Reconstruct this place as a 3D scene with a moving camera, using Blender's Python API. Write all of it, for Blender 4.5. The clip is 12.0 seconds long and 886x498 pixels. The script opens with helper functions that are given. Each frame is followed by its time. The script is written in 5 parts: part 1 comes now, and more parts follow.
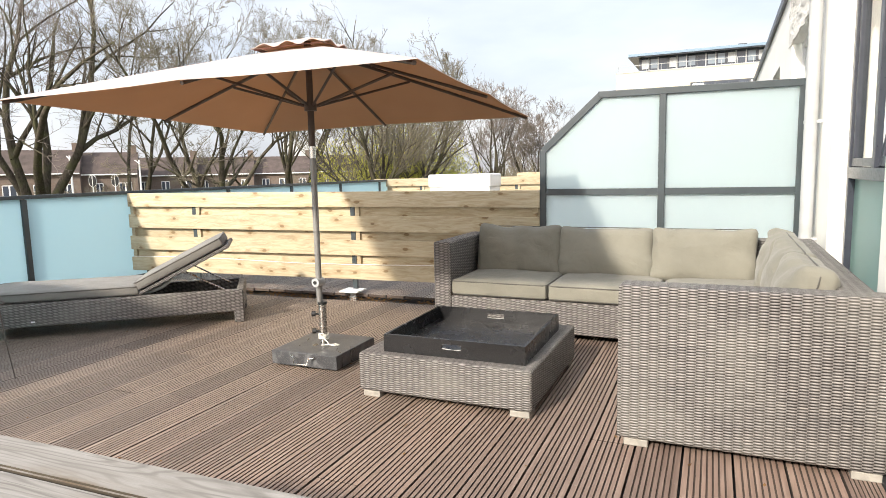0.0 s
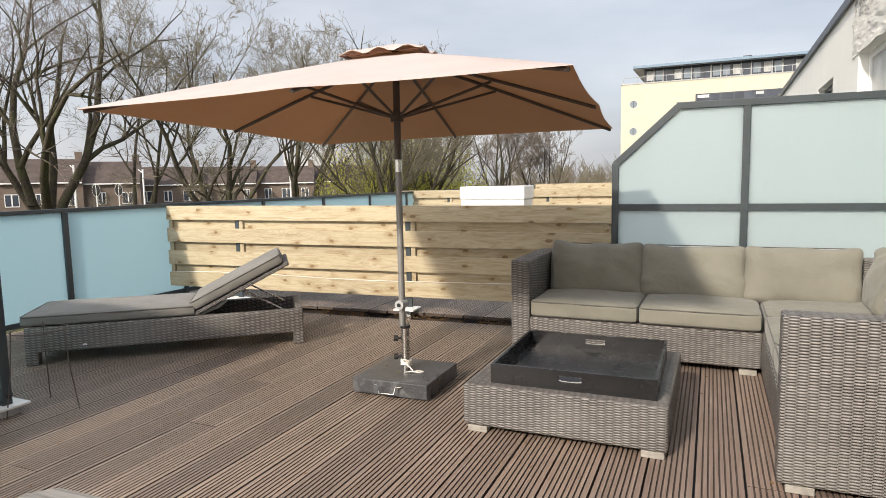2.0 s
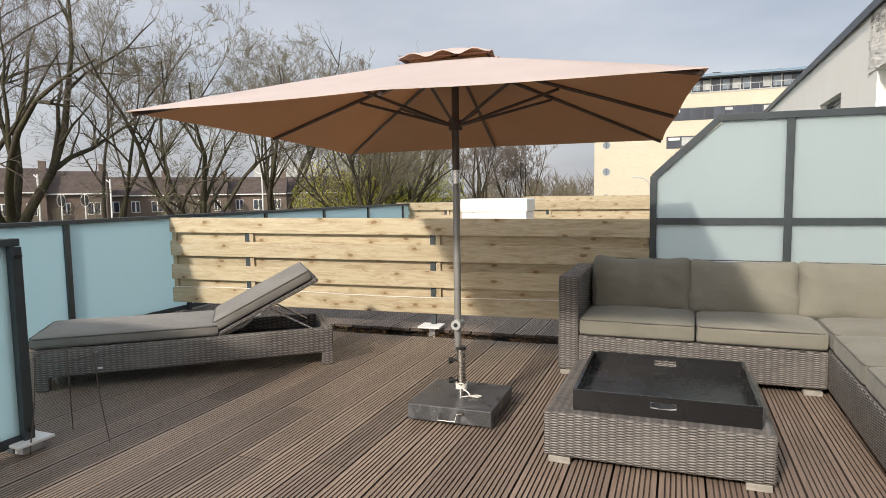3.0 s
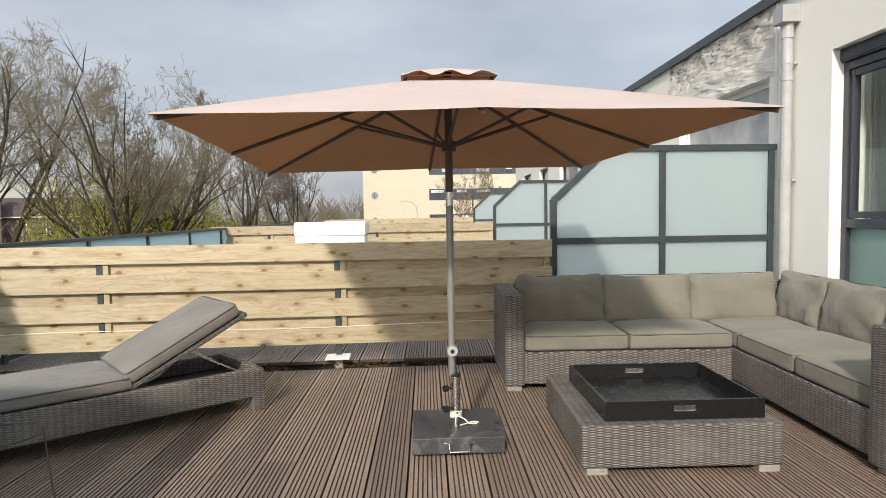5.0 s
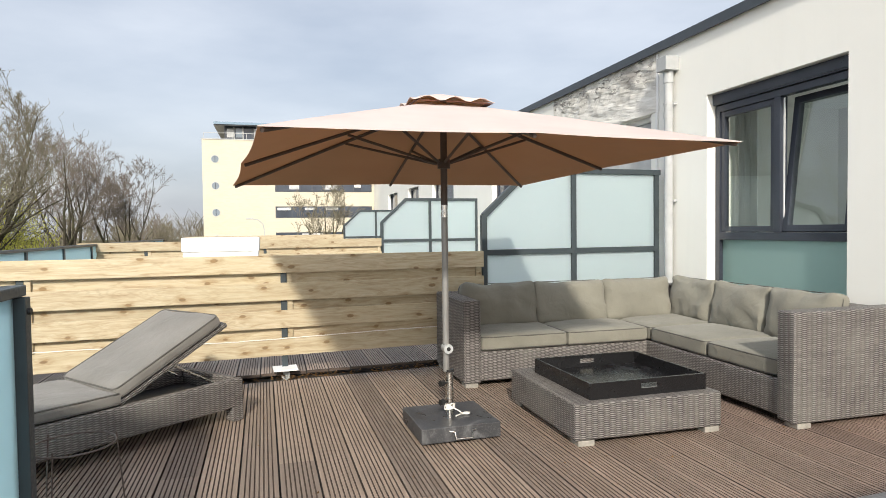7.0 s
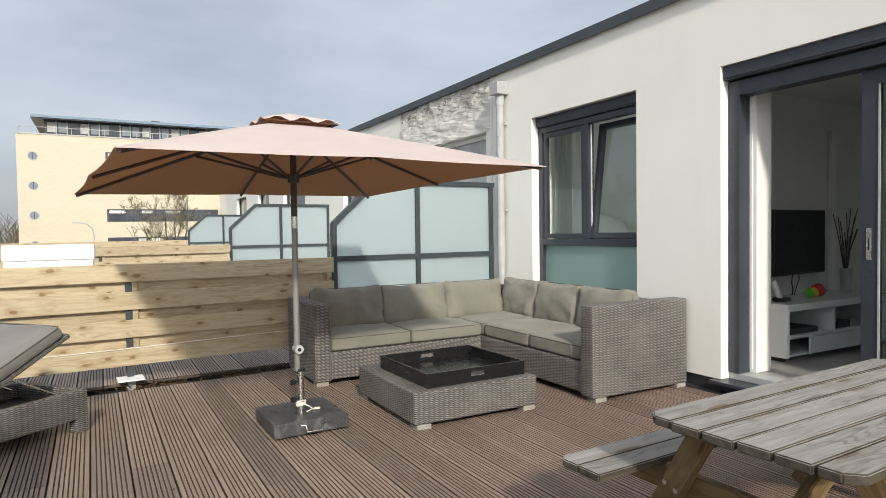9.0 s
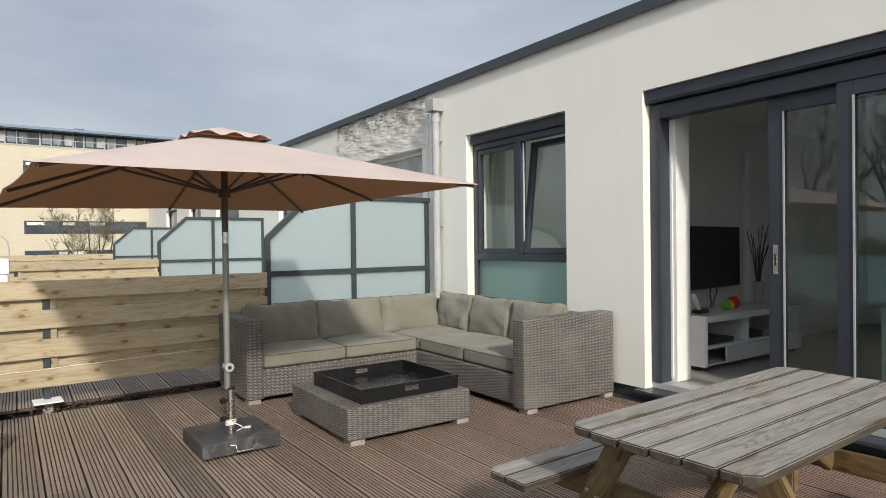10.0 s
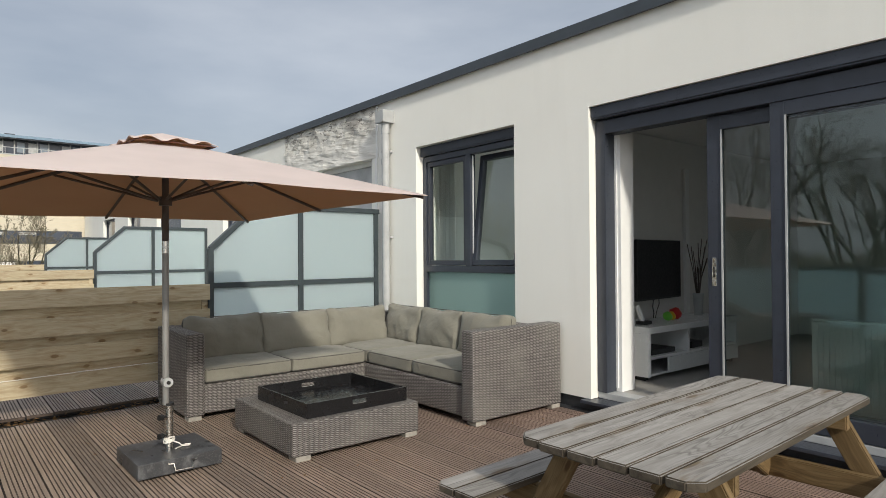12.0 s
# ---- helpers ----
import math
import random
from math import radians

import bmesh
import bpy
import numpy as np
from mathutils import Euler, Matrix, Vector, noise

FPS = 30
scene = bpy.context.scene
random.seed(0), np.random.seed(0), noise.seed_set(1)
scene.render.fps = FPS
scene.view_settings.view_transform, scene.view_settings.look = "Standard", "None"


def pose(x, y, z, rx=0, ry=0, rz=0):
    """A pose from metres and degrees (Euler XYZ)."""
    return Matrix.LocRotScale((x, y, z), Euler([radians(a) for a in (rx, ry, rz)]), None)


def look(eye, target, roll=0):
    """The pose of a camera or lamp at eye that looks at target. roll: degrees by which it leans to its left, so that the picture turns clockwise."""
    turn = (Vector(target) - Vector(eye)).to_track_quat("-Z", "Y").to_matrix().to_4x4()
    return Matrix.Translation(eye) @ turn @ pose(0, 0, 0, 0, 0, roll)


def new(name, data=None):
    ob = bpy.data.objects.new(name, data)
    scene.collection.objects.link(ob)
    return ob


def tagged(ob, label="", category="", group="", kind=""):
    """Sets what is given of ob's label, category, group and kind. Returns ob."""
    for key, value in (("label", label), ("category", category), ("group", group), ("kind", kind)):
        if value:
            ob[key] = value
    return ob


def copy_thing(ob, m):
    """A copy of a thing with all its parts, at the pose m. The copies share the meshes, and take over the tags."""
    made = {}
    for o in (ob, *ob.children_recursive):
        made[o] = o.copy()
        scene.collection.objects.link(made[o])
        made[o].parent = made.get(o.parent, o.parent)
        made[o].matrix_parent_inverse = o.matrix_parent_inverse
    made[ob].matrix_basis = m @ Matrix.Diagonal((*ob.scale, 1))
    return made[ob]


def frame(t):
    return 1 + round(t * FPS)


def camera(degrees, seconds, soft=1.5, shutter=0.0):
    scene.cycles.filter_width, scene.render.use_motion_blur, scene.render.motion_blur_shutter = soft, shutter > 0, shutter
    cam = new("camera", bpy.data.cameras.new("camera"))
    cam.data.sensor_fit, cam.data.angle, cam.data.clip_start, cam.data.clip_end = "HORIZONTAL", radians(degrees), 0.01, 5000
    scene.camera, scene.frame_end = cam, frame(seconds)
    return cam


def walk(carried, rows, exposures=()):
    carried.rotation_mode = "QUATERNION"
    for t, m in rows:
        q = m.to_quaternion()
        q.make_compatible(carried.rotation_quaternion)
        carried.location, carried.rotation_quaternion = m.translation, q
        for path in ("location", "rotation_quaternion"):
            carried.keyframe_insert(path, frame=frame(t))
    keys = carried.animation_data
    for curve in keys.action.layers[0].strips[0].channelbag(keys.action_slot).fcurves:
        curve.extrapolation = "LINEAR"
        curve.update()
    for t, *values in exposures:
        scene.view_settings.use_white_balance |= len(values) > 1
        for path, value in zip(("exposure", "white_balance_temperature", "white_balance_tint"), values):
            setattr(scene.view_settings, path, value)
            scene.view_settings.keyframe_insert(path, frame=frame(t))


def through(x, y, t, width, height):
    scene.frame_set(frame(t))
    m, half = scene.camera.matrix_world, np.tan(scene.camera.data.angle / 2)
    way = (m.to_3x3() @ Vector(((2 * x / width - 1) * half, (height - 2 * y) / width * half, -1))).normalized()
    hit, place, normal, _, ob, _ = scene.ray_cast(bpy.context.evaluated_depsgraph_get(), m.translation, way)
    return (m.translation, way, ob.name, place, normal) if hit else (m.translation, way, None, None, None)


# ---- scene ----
cam = camera(70.9, 12.0, soft=0.9)
PATH = [
    (0, (0.003, -0.018, 1.313), (-0.81, 1.792, 1.064), -1.3),
    (0.5, (-0.075, -0.021, 1.338), (-0.897, 1.786, 1.091), -1.5),
    (1, (-0.203, -0.032, 1.354), (-1.024, 1.776, 1.111), -1.5),
    (1.5, (-0.402, -0.039, 1.359), (-1.213, 1.773, 1.125), -1.2),
    (2, (-0.678, -0.006, 1.357), (-1.488, 1.81, 1.14), -1.1),
    (2.5, (-0.975, 0.008, 1.368), (-1.763, 1.835, 1.171), -0.9),
    (4.5, (-2.309, -0.061, 1.353), (-2.535, 1.922, 1.223), -0.9),
    (5, (-2.676, -0.12, 1.38), (-2.65, 1.876, 1.263), -0.9),
    (5.5, (-2.999, -0.108, 1.36), (-2.8, 1.88, 1.262), -0.7),
    (6, (-3.309, -0.12, 1.353), (-3.046, 1.861, 1.275), -0.7),
    (6.5, (-3.572, -0.235, 1.34), (-3.175, 1.724, 1.274), -0.7),
    (7, (-3.688, -0.373, 1.343), (-3.157, 1.554, 1.279), -0.7),
    (9, (-3.794, -0.806, 1.383), (-2.831, 0.947, 1.325), -0.8),
    (9.5, (-3.794, -0.863, 1.4), (-2.752, 0.844, 1.359), -0.7),
    (10, (-3.79, -0.872, 1.401), (-2.66, 0.778, 1.383), -0.7),
    (10.5, (-3.784, -0.871, 1.397), (-2.594, 0.736, 1.399), -0.6),
    (11, (-3.785, -0.859, 1.389), (-2.559, 0.721, 1.405), -0.5),
    (11.5, (-3.788, -0.86, 1.393), (-2.542, 0.704, 1.413), -0.5),
    (12, (-3.779, -0.854, 1.391), (-2.518, 0.698, 1.412), -0.4),
]
EXPOSURE = [(0, 0.58, 6550, 10.5), (1.5, 0.26, 6600, 11), (2.5, -0.02, 6600, 11), (4.5, -0.2, 6550, 10.5), (5.5, 0.0, 6500, 10), (7, 0.13, 6400, 9), (9, -0.12, 6400, 8.5), (9.5, -0.28, 6400, 8.5), (10, -0.33, 6400, 8.5), (12, -0.37, 6370, 8)]
walk(cam, [(t, look(eye, target, roll)) for t, eye, target, roll in PATH], EXPOSURE)

# ---- light ----
SUN = Vector((-0.255, -1.0, 0.6)).normalized()
sun = new("sun", bpy.data.lights.new("sun", "SUN"))
sun.data.energy, sun.data.angle, sun.data.color = 4.3, radians(3.5), (1.0, 0.92, 0.80)
sun.matrix_basis = look(SUN * 60, (0, 0, 0))

world = bpy.data.worlds.new("hazy_sky")
scene.world = world
world.use_nodes = True
wt = world.node_tree
wt.nodes.clear()

w_out = wt.nodes.new("ShaderNodeOutputWorld")
w_sky = wt.nodes.new("ShaderNodeTexSky")
w_sky.sky_type = "NISHITA"
w_sky.sun_disc = False
w_sky.sun_elevation = math.asin(SUN.z)
w_sky.sun_rotation = math.atan2(SUN.x, SUN.y)
w_sky.dust_density = 4.0
w_bg = wt.nodes.new("ShaderNodeBackground")
w_bg.inputs["Strength"].default_value = 0.05
w_cl = wt.nodes.new("ShaderNodeBackground")
w_cl.inputs["Strength"].default_value = 1.0
w_add = wt.nodes.new("ShaderNodeAddShader")
w_tc = wt.nodes.new("ShaderNodeTexCoord")
w_map = wt.nodes.new("ShaderNodeMapping")
w_map.inputs["Scale"].default_value = (1.0, 1.0, 3.2)
w_noise = wt.nodes.new("ShaderNodeTexNoise")
w_noise.inputs["Scale"].default_value = 3.0
w_noise.inputs["Detail"].default_value = 6
w_ramp = wt.nodes.new("ShaderNodeValToRGB")
w_ramp.color_ramp.elements[0].position, w_ramp.color_ramp.elements[0].color = 0.3, (0.385, 0.41, 0.46, 1)
w_ramp.color_ramp.elements[1].position, w_ramp.color_ramp.elements[1].color = 0.72, (0.59, 0.60, 0.63, 1)
# hazy veil that brightens towards the sun behind the clouds
w_dot = wt.nodes.new("ShaderNodeVectorMath")
w_dot.operation = "DOT_PRODUCT"
w_dot.inputs[1].default_value = SUN
w_mr = wt.nodes.new("ShaderNodeMapRange")
w_mr.inputs["From Min"].default_value = -0.35
w_mr.inputs["From Max"].default_value = 1.0
w_mr.inputs["To Min"].default_value = 1.0
w_mr.inputs["To Max"].default_value = 2.1
w_mul = wt.nodes.new("ShaderNodeVectorMath")
w_mul.operation = "SCALE"
L = wt.links.new
L(w_tc.outputs["Generated"], w_map.inputs["Vector"])
L(w_map.outputs["Vector"], w_noise.inputs["Vector"])
L(w_noise.outputs["Fac"], w_ramp.inputs["Fac"])
L(w_tc.outputs["Generated"], w_dot.inputs[0])
L(w_dot.outputs["Value"], w_mr.inputs["Value"])
L(w_ramp.outputs["Color"], w_mul.inputs[0])
L(w_mr.outputs["Result"], w_mul.inputs["Scale"])
L(w_mul.outputs["Vector"], w_cl.inputs["Color"])
L(w_sky.outputs["Color"], w_bg.inputs["Color"])
L(w_bg.outputs["Background"], w_add.inputs[0])
L(w_cl.outputs["Background"], w_add.inputs[1])
L(w_add.outputs["Shader"], w_out.inputs["Surface"])


# ---- materials ----
class Nodes:
    """Short hand for a node tree of one material."""

    def __init__(self, name):
        self.m = bpy.data.materials.new(name)
        self.m.use_nodes = True
        self.t = self.m.node_tree
        self.t.nodes.clear()
        self.out = self.t.nodes.new("ShaderNodeOutputMaterial")

    def link(self, a, b):
        self.t.links.new(a, b)

    def put(self, socket, v):
        if isinstance(v, bpy.types.NodeSocket):
            self.link(v, socket)
        else:
            socket.default_value = v

    def pos(self, scale=(1, 1, 1), kind="Object", offset=True):
        tc = self.t.nodes.new("ShaderNodeTexCoord")
        if kind == "World":
            src = self.t.nodes.new("ShaderNodeNewGeometry").outputs["Position"]
        else:
            src = tc.outputs[kind]
        if offset:
            info = self.t.nodes.new("ShaderNodeObjectInfo")
            src = self.vec("ADD", src, self.vec("SCALE", (13.7, 7.3, 5.1), s=info.outputs["Random"]))
        return self.vec("MULTIPLY", src, scale)

    def vec(self, op, a, b=None, s=None):
        n = self.t.nodes.new("ShaderNodeVectorMath")
        n.operation = op
        self.put(n.inputs[0], a)
        if b is not None:
            self.put(n.inputs[1], b)
        if s is not None:
            self.put(n.inputs["Scale"], s)
        return n.outputs[0]

    def xyz(self, v):
        n = self.t.nodes.new("ShaderNodeSeparateXYZ")
        self.put(n.inputs[0], v)
        return n.outputs

    def comb(self, x, y, z=0.0):
        n = self.t.nodes.new("ShaderNodeCombineXYZ")
        for i, v in enumerate((x, y, z)):
            self.put(n.inputs[i], v)
        return n.outputs[0]

    def math(self, op, a, b=0.0, c=0.0):
        n = self.t.nodes.new("ShaderNodeMath")
        n.operation = op
        for i, v in enumerate((a, b, c)):
            self.put(n.inputs[i], v)
        return n.outputs[0]

    def noise(self, v, scale=5.0, detail=4.0, rough=0.55, distort=0.0):
        n = self.t.nodes.new("ShaderNodeTexNoise")
        self.put(n.inputs["Vector"], v)
        n.inputs["Scale"].default_value = scale
        n.inputs["Detail"].default_value = detail
        n.inputs["Roughness"].default_value = rough
        n.inputs["Distortion"].default_value = distort
        return n.outputs["Fac"]

    def white(self, v):
        n = self.t.nodes.new("ShaderNodeTexWhiteNoise")
        self.put(n.inputs["Vector"], v)
        return n.outputs["Value"]

    def voronoi(self, v, scale, feature="F1"):
        n = self.t.nodes.new("ShaderNodeTexVoronoi")
        n.feature, n.voronoi_dimensions = feature, "2D"
        self.put(n.inputs["Vector"], v)
        n.inputs["Scale"].default_value = scale
        return n.outputs["Distance"]

    def ramp(self, f, *stops):
        n = self.t.nodes.new("ShaderNodeValToRGB")
        e = n.color_ramp.elements
        while len(e) < len(stops):
            e.new(0.5)
        for el, (p, c) in zip(e, stops):
            el.position = p
            el.color = (*c, 1) if len(c) == 3 else c
        self.put(n.inputs["Fac"], f)
        return n.outputs["Color"]

    def range(self, f, a, b, c=0.0, d=1.0):
        n = self.t.nodes.new("ShaderNodeMapRange")
        self.put(n.inputs["Value"], f)
        for key, v in (("From Min", a), ("From Max", b), ("To Min", c), ("To Max", d)):
            n.inputs[key].default_value = v
        return n.outputs["Result"]

    def mix(self, f, a, b, mode="MIX"):
        n = self.t.nodes.new("ShaderNodeMix")
        n.data_type = "RGBA"
        n.blend_type = mode
        self.put(n.inputs["Factor"], f)
        for sock, v in ((n.inputs[6], a), (n.inputs[7], b)):
            self.put(sock, (*v, 1) if isinstance(v, tuple) and len(v) == 3 else v)
        return n.outputs[2]

    def bump(self, h, strength=0.3, dist=0.01):
        n = self.t.nodes.new("ShaderNodeBump")
        self.put(n.inputs["Height"], h)
        n.inputs["Strength"].default_value = strength
        n.inputs["Distance"].default_value = dist
        return n.outputs["Normal"]

    def principled(self, color, rough=0.6, metal=0.0, normal=None, spec=0.5, **more):
        n = self.t.nodes.new("ShaderNodeBsdfPrincipled")
        self.put(n.inputs["Base Color"], (*color, 1) if isinstance(color, tuple) and len(color) == 3 else color)
        self.put(n.inputs["Roughness"], rough)
        n.inputs["Metallic"].default_value = metal
        n.inputs["Specular IOR Level"].default_value = spec
        if normal is not None:
            self.link(normal, n.inputs["Normal"])
        for k, v in more.items():
            self.put(n.inputs[k.replace("_", " ")], v)
        return n.outputs[0]

    def done(self, shader):
        self.link(shader, self.out.inputs["Surface"])
        return self.m


def plain(name, c, rough=0.5, metal=0.0, vary=0.12, scale=6.0, bump=0.1, kind="Object"):
    """Paint, metal or plastic with a little mottling."""
    k = Nodes(name)
    p = k.pos((1, 1, 1), kind)
    f = k.noise(p, scale, 5)
    g = k.noise(p, scale * 12, 3)
    a = tuple(x * (1 - vary) for x in c)
    b = tuple(min(1, x * (1 + vary)) for x in c)
    col = k.ramp(f, (0.3, a), (0.7, b))
    return k.done(k.principled(col, k.range(g, 0.3, 0.7, max(0.02, rough - 0.08), min(1, rough + 0.08)), metal, k.bump(g, bump, 0.002)))


def timber(name, dark, mid, light, grain=1.0, knots=(2.6, "z", 5.2), rough=0.7, crack=0.0, patch=None, rings=0.0):
    """Sawn board, the grain along its own x."""
    k = Nodes(name)
    p = k.pos((1, 1, 1))
    warp = k.noise(k.vec("MULTIPLY", p, (0.8, 3.0, 3.0)), 2.0, 2)
    gp = k.vec("ADD", k.vec("MULTIPLY", p, (1.0, 16.0, 16.0)), k.vec("SCALE", (0.0, 3.0, 3.0), s=warp))
    g = k.noise(gp, 2.6 * grain, 5, 0.6)
    fine = k.noise(k.vec("MULTIPLY", p, (3.0, 90.0, 90.0)), 3.0, 3)
    col = k.ramp(g, (0.3, dark), (0.5, mid), (0.72, light))
    col = k.mix(k.range(fine, 0.35, 0.75, 0.0, 0.4), col, tuple(x * 0.7 for x in mid))
    if rings:
        # flat-sawn figure: nested arches that come and go along the board
        fig = k.noise(k.vec("MULTIPLY", p, (0.75, 6.5, 6.5)), 1.5, 3, 0.35)
        ringed = k.math("SINE", k.math("MULTIPLY", fig, 120.0))
        shown = k.range(k.noise(k.vec("MULTIPLY", p, (0.8, 3.0, 3.0)), 2.1, 2), 0.42, 0.62, 0.12, 1.0)
        col = k.mix(k.math("MULTIPLY", shown, k.range(ringed, 0.1, 1.0, 0.0, rings)), col, tuple(x * 0.5 for x in dark))
    h = k.math("ADD", k.math("MULTIPLY", g, 0.5), k.math("MULTIPLY", fine, 0.5))
    if crack:
        cr = k.noise(k.vec("MULTIPLY", p, (0.9, 60.0, 60.0)), 2.0, 2)
        cf = k.range(cr, 0.62, 0.7, 0.0, crack)
        col = k.mix(cf, col, tuple(x * 0.3 for x in dark))
        h = k.math("SUBTRACT", h, cf)
    big = k.noise(p, 1.3, 3)
    col = k.mix(k.range(big, 0.4, 0.75, 0.0, 0.45), col, patch or tuple(x * 0.75 for x in mid))
    if knots:
        ax = k.xyz(k.vec("ADD", p, k.vec("SCALE", (0.06, 0.03, 0.03), s=warp)))
        flat = k.comb(k.math("MULTIPLY", ax[0], knots[0]), k.math("MULTIPLY", ax[2 if knots[1] == "z" else 1], knots[2]))
        kv = k.voronoi(flat, 1.0)
        kf = k.range(k.math("ADD", kv, k.math("MULTIPLY", k.math("SUBTRACT", warp, 0.5), 0.08)), 0.05, 0.085, 1.0, 0.0)
        col = k.mix(k.math("MULTIPLY", kf, 0.8), col, (mid[0] * 0.27, mid[1] * 0.19, mid[2] * 0.14))
        ring = k.math("MULTIPLY", k.range(kv, 0.07, 0.26, 1.0, 0.0), k.range(k.noise(k.vec("MULTIPLY", p, (9.0, 40.0, 40.0)), 1.6, 3), 0.4, 0.62, 0.1, 0.75))
        col = k.mix(ring, col, (mid[0] * 0.56, mid[1] * 0.44, mid[2] * 0.3))
    tone = k.t.nodes.new("ShaderNodeObjectInfo").outputs["Random"]
    col = k.mix(1.0, col, k.ramp(tone, (0.0, (0.84, 0.84, 0.84)), (1.0, (1.1, 1.1, 1.1))), "MULTIPLY")
    return k.done(k.principled(col, rough, 0, k.bump(h, 0.35, 0.003), 0.3))


def m_wicker():
    k = Nodes("wicker_weave")
    tc = k.t.nodes.new("ShaderNodeTexCoord")
    u, v, _ = k.xyz(tc.outputs["UV"])
    jit = k.noise(tc.outputs["UV"], 9.0, 2)
    v = k.math("ADD", v, k.math("MULTIPLY", jit, 0.003))
    row_h, stake = 0.0132, 0.0252
    uc = k.math("DIVIDE", u, stake * 1.6)
    col_id = k.math("FLOOR", uc)
    odd = k.math("FRACT", k.math("MULTIPLY", col_id, 0.5))
    rv = k.math("ADD", k.math("DIVIDE", v, row_h), odd)
    row = k.math("FLOOR", rv)
    fr = k.math("FRACT", rv)
    w = k.math("SINE", k.math("MULTIPLY", fr, math.pi))
    fu = k.math("FRACT", uc)
    arch = k.math("SINE", k.math("MULTIPLY", fu, math.pi))
    stk = k.range(k.math("COSINE", k.math("MULTIPLY", uc, 4 * math.pi)), 0.2, 1.0, 0.0, 1.0)
    edge = k.range(k.math("ABSOLUTE", k.math("SUBTRACT", fu, 0.5)), 0.36, 0.48, 0.0, 1.0)
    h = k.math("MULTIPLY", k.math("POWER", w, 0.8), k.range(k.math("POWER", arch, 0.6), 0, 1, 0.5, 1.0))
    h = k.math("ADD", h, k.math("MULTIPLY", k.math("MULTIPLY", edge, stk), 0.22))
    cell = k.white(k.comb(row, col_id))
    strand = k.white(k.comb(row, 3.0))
    # crests pale, crevices dark: shading of the weave put into the colour
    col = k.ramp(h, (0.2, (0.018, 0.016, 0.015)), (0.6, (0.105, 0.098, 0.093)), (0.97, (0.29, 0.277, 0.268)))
    tone = k.math("ADD", k.math("MULTIPLY", cell, 0.55), k.math("MULTIPLY", strand, 0.35))
    col = k.mix(0.8, col, k.ramp(tone, (0.0, (0.66, 0.63, 0.62)), (0.45, (0.92, 0.89, 0.87)), (0.95, (1.28, 1.23, 1.19))), "MULTIPLY")
    big = k.noise(tc.outputs["Object"], 2.3, 3)
    col = k.mix(k.range(big, 0.45, 0.7, 0.0, 0.35), col, (0.26, 0.25, 0.22))
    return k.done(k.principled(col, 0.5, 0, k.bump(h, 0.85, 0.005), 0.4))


def m_fabric(name, c, rough=0.9):
    k = Nodes(name)
    p = k.pos((1, 1, 1))
    f = k.noise(p, 3.2, 4)
    th = k.noise(p, 420.0, 2)
    wr = k.noise(p, 9.0, 3, 0.5, 0.8)
    col = k.ramp(f, (0.3, tuple(x * 0.86 for x in c)), (0.7, tuple(x * 1.1 for x in c)))
    col = k.mix(k.range(th, 0.35, 0.65, 0.0, 0.25), col, tuple(x * 0.6 for x in c))
    st = k.noise(p, 1.7, 5)
    col = k.mix(k.range(st, 0.58, 0.72, 0.0, 0.25), col, tuple(x * 0.7 for x in c))
    h = k.math("ADD", k.math("MULTIPLY", wr, 1.0), k.math("MULTIPLY", th, 0.06))
    return k.done(k.principled(col, rough, 0, k.bump(h, 0.6, 0.016), 0.15, Sheen_Weight=0.15))


def m_canopy(name, c, through, share):
    """Thin cloth that lets some light through."""
    k = Nodes(name)
    p = k.pos((1, 1, 1))
    f = k.noise(p, 2.5, 4)
    th = k.noise(p, 300.0, 2)
    col = k.ramp(f, (0.3, tuple(x * 0.92 for x in c)), (0.7, tuple(x * 1.06 for x in c)))
    nrm = k.bump(k.math("ADD", f, k.math("MULTIPLY", th, 0.1)), 0.15, 0.01)
    d = k.principled(col, 0.85, 0, nrm, 0.2)
    tr = k.t.nodes.new("ShaderNodeBsdfTranslucent")
    k.put(tr.inputs["Color"], (*through, 1))
    mx = k.t.nodes.new("ShaderNodeMixShader")
    mx.inputs[0].default_value = share
    k.link(d, mx.inputs[1])
    k.link(tr.outputs[0], mx.inputs[2])
    return k.done(mx.outputs[0])


def m_frost(name, c, through):
    """Frosted safety glass."""
    k = Nodes(name)
    p = k.pos((1, 1, 1), "World", False)
    f = k.noise(p, 0.9, 3)
    col = k.ramp(f, (0.3, tuple(x * 0.95 for x in c)), (0.7, c))
    d = k.principled(col, 0.22, 0, None, 0.5)
    tr = k.t.nodes.new("ShaderNodeBsdfTranslucent")
    k.put(tr.inputs["Color"], (*through, 1))
    mx = k.t.nodes.new("ShaderNodeMixShader")
    mx.inputs[0].default_value = 0.78
    k.link(d, mx.inputs[1])
    k.link(tr.outputs[0], mx.inputs[2])
    return k.done(mx.outputs[0])


def m_glass(name="window_glass", tint=(0.84, 0.9, 0.88), ior=1.9):
    k = Nodes(name)
    f = k.t.nodes.new("ShaderNodeFresnel")
    f.inputs["IOR"].default_value = ior
    tr = k.t.nodes.new("ShaderNodeBsdfTransparent")
    tr.inputs["Color"].default_value = (*tint, 1)
    gl = k.t.nodes.new("ShaderNodeBsdfGlossy")
    gl.inputs["Roughness"].default_value = 0.01
    mx = k.t.nodes.new("ShaderNodeMixShader")
    k.link(f.outputs[0], mx.inputs[0])
    k.link(tr.outputs[0], mx.inputs[1])
    k.link(gl.outputs[0], mx.inputs[2])
    return k.done(mx.outputs[0])


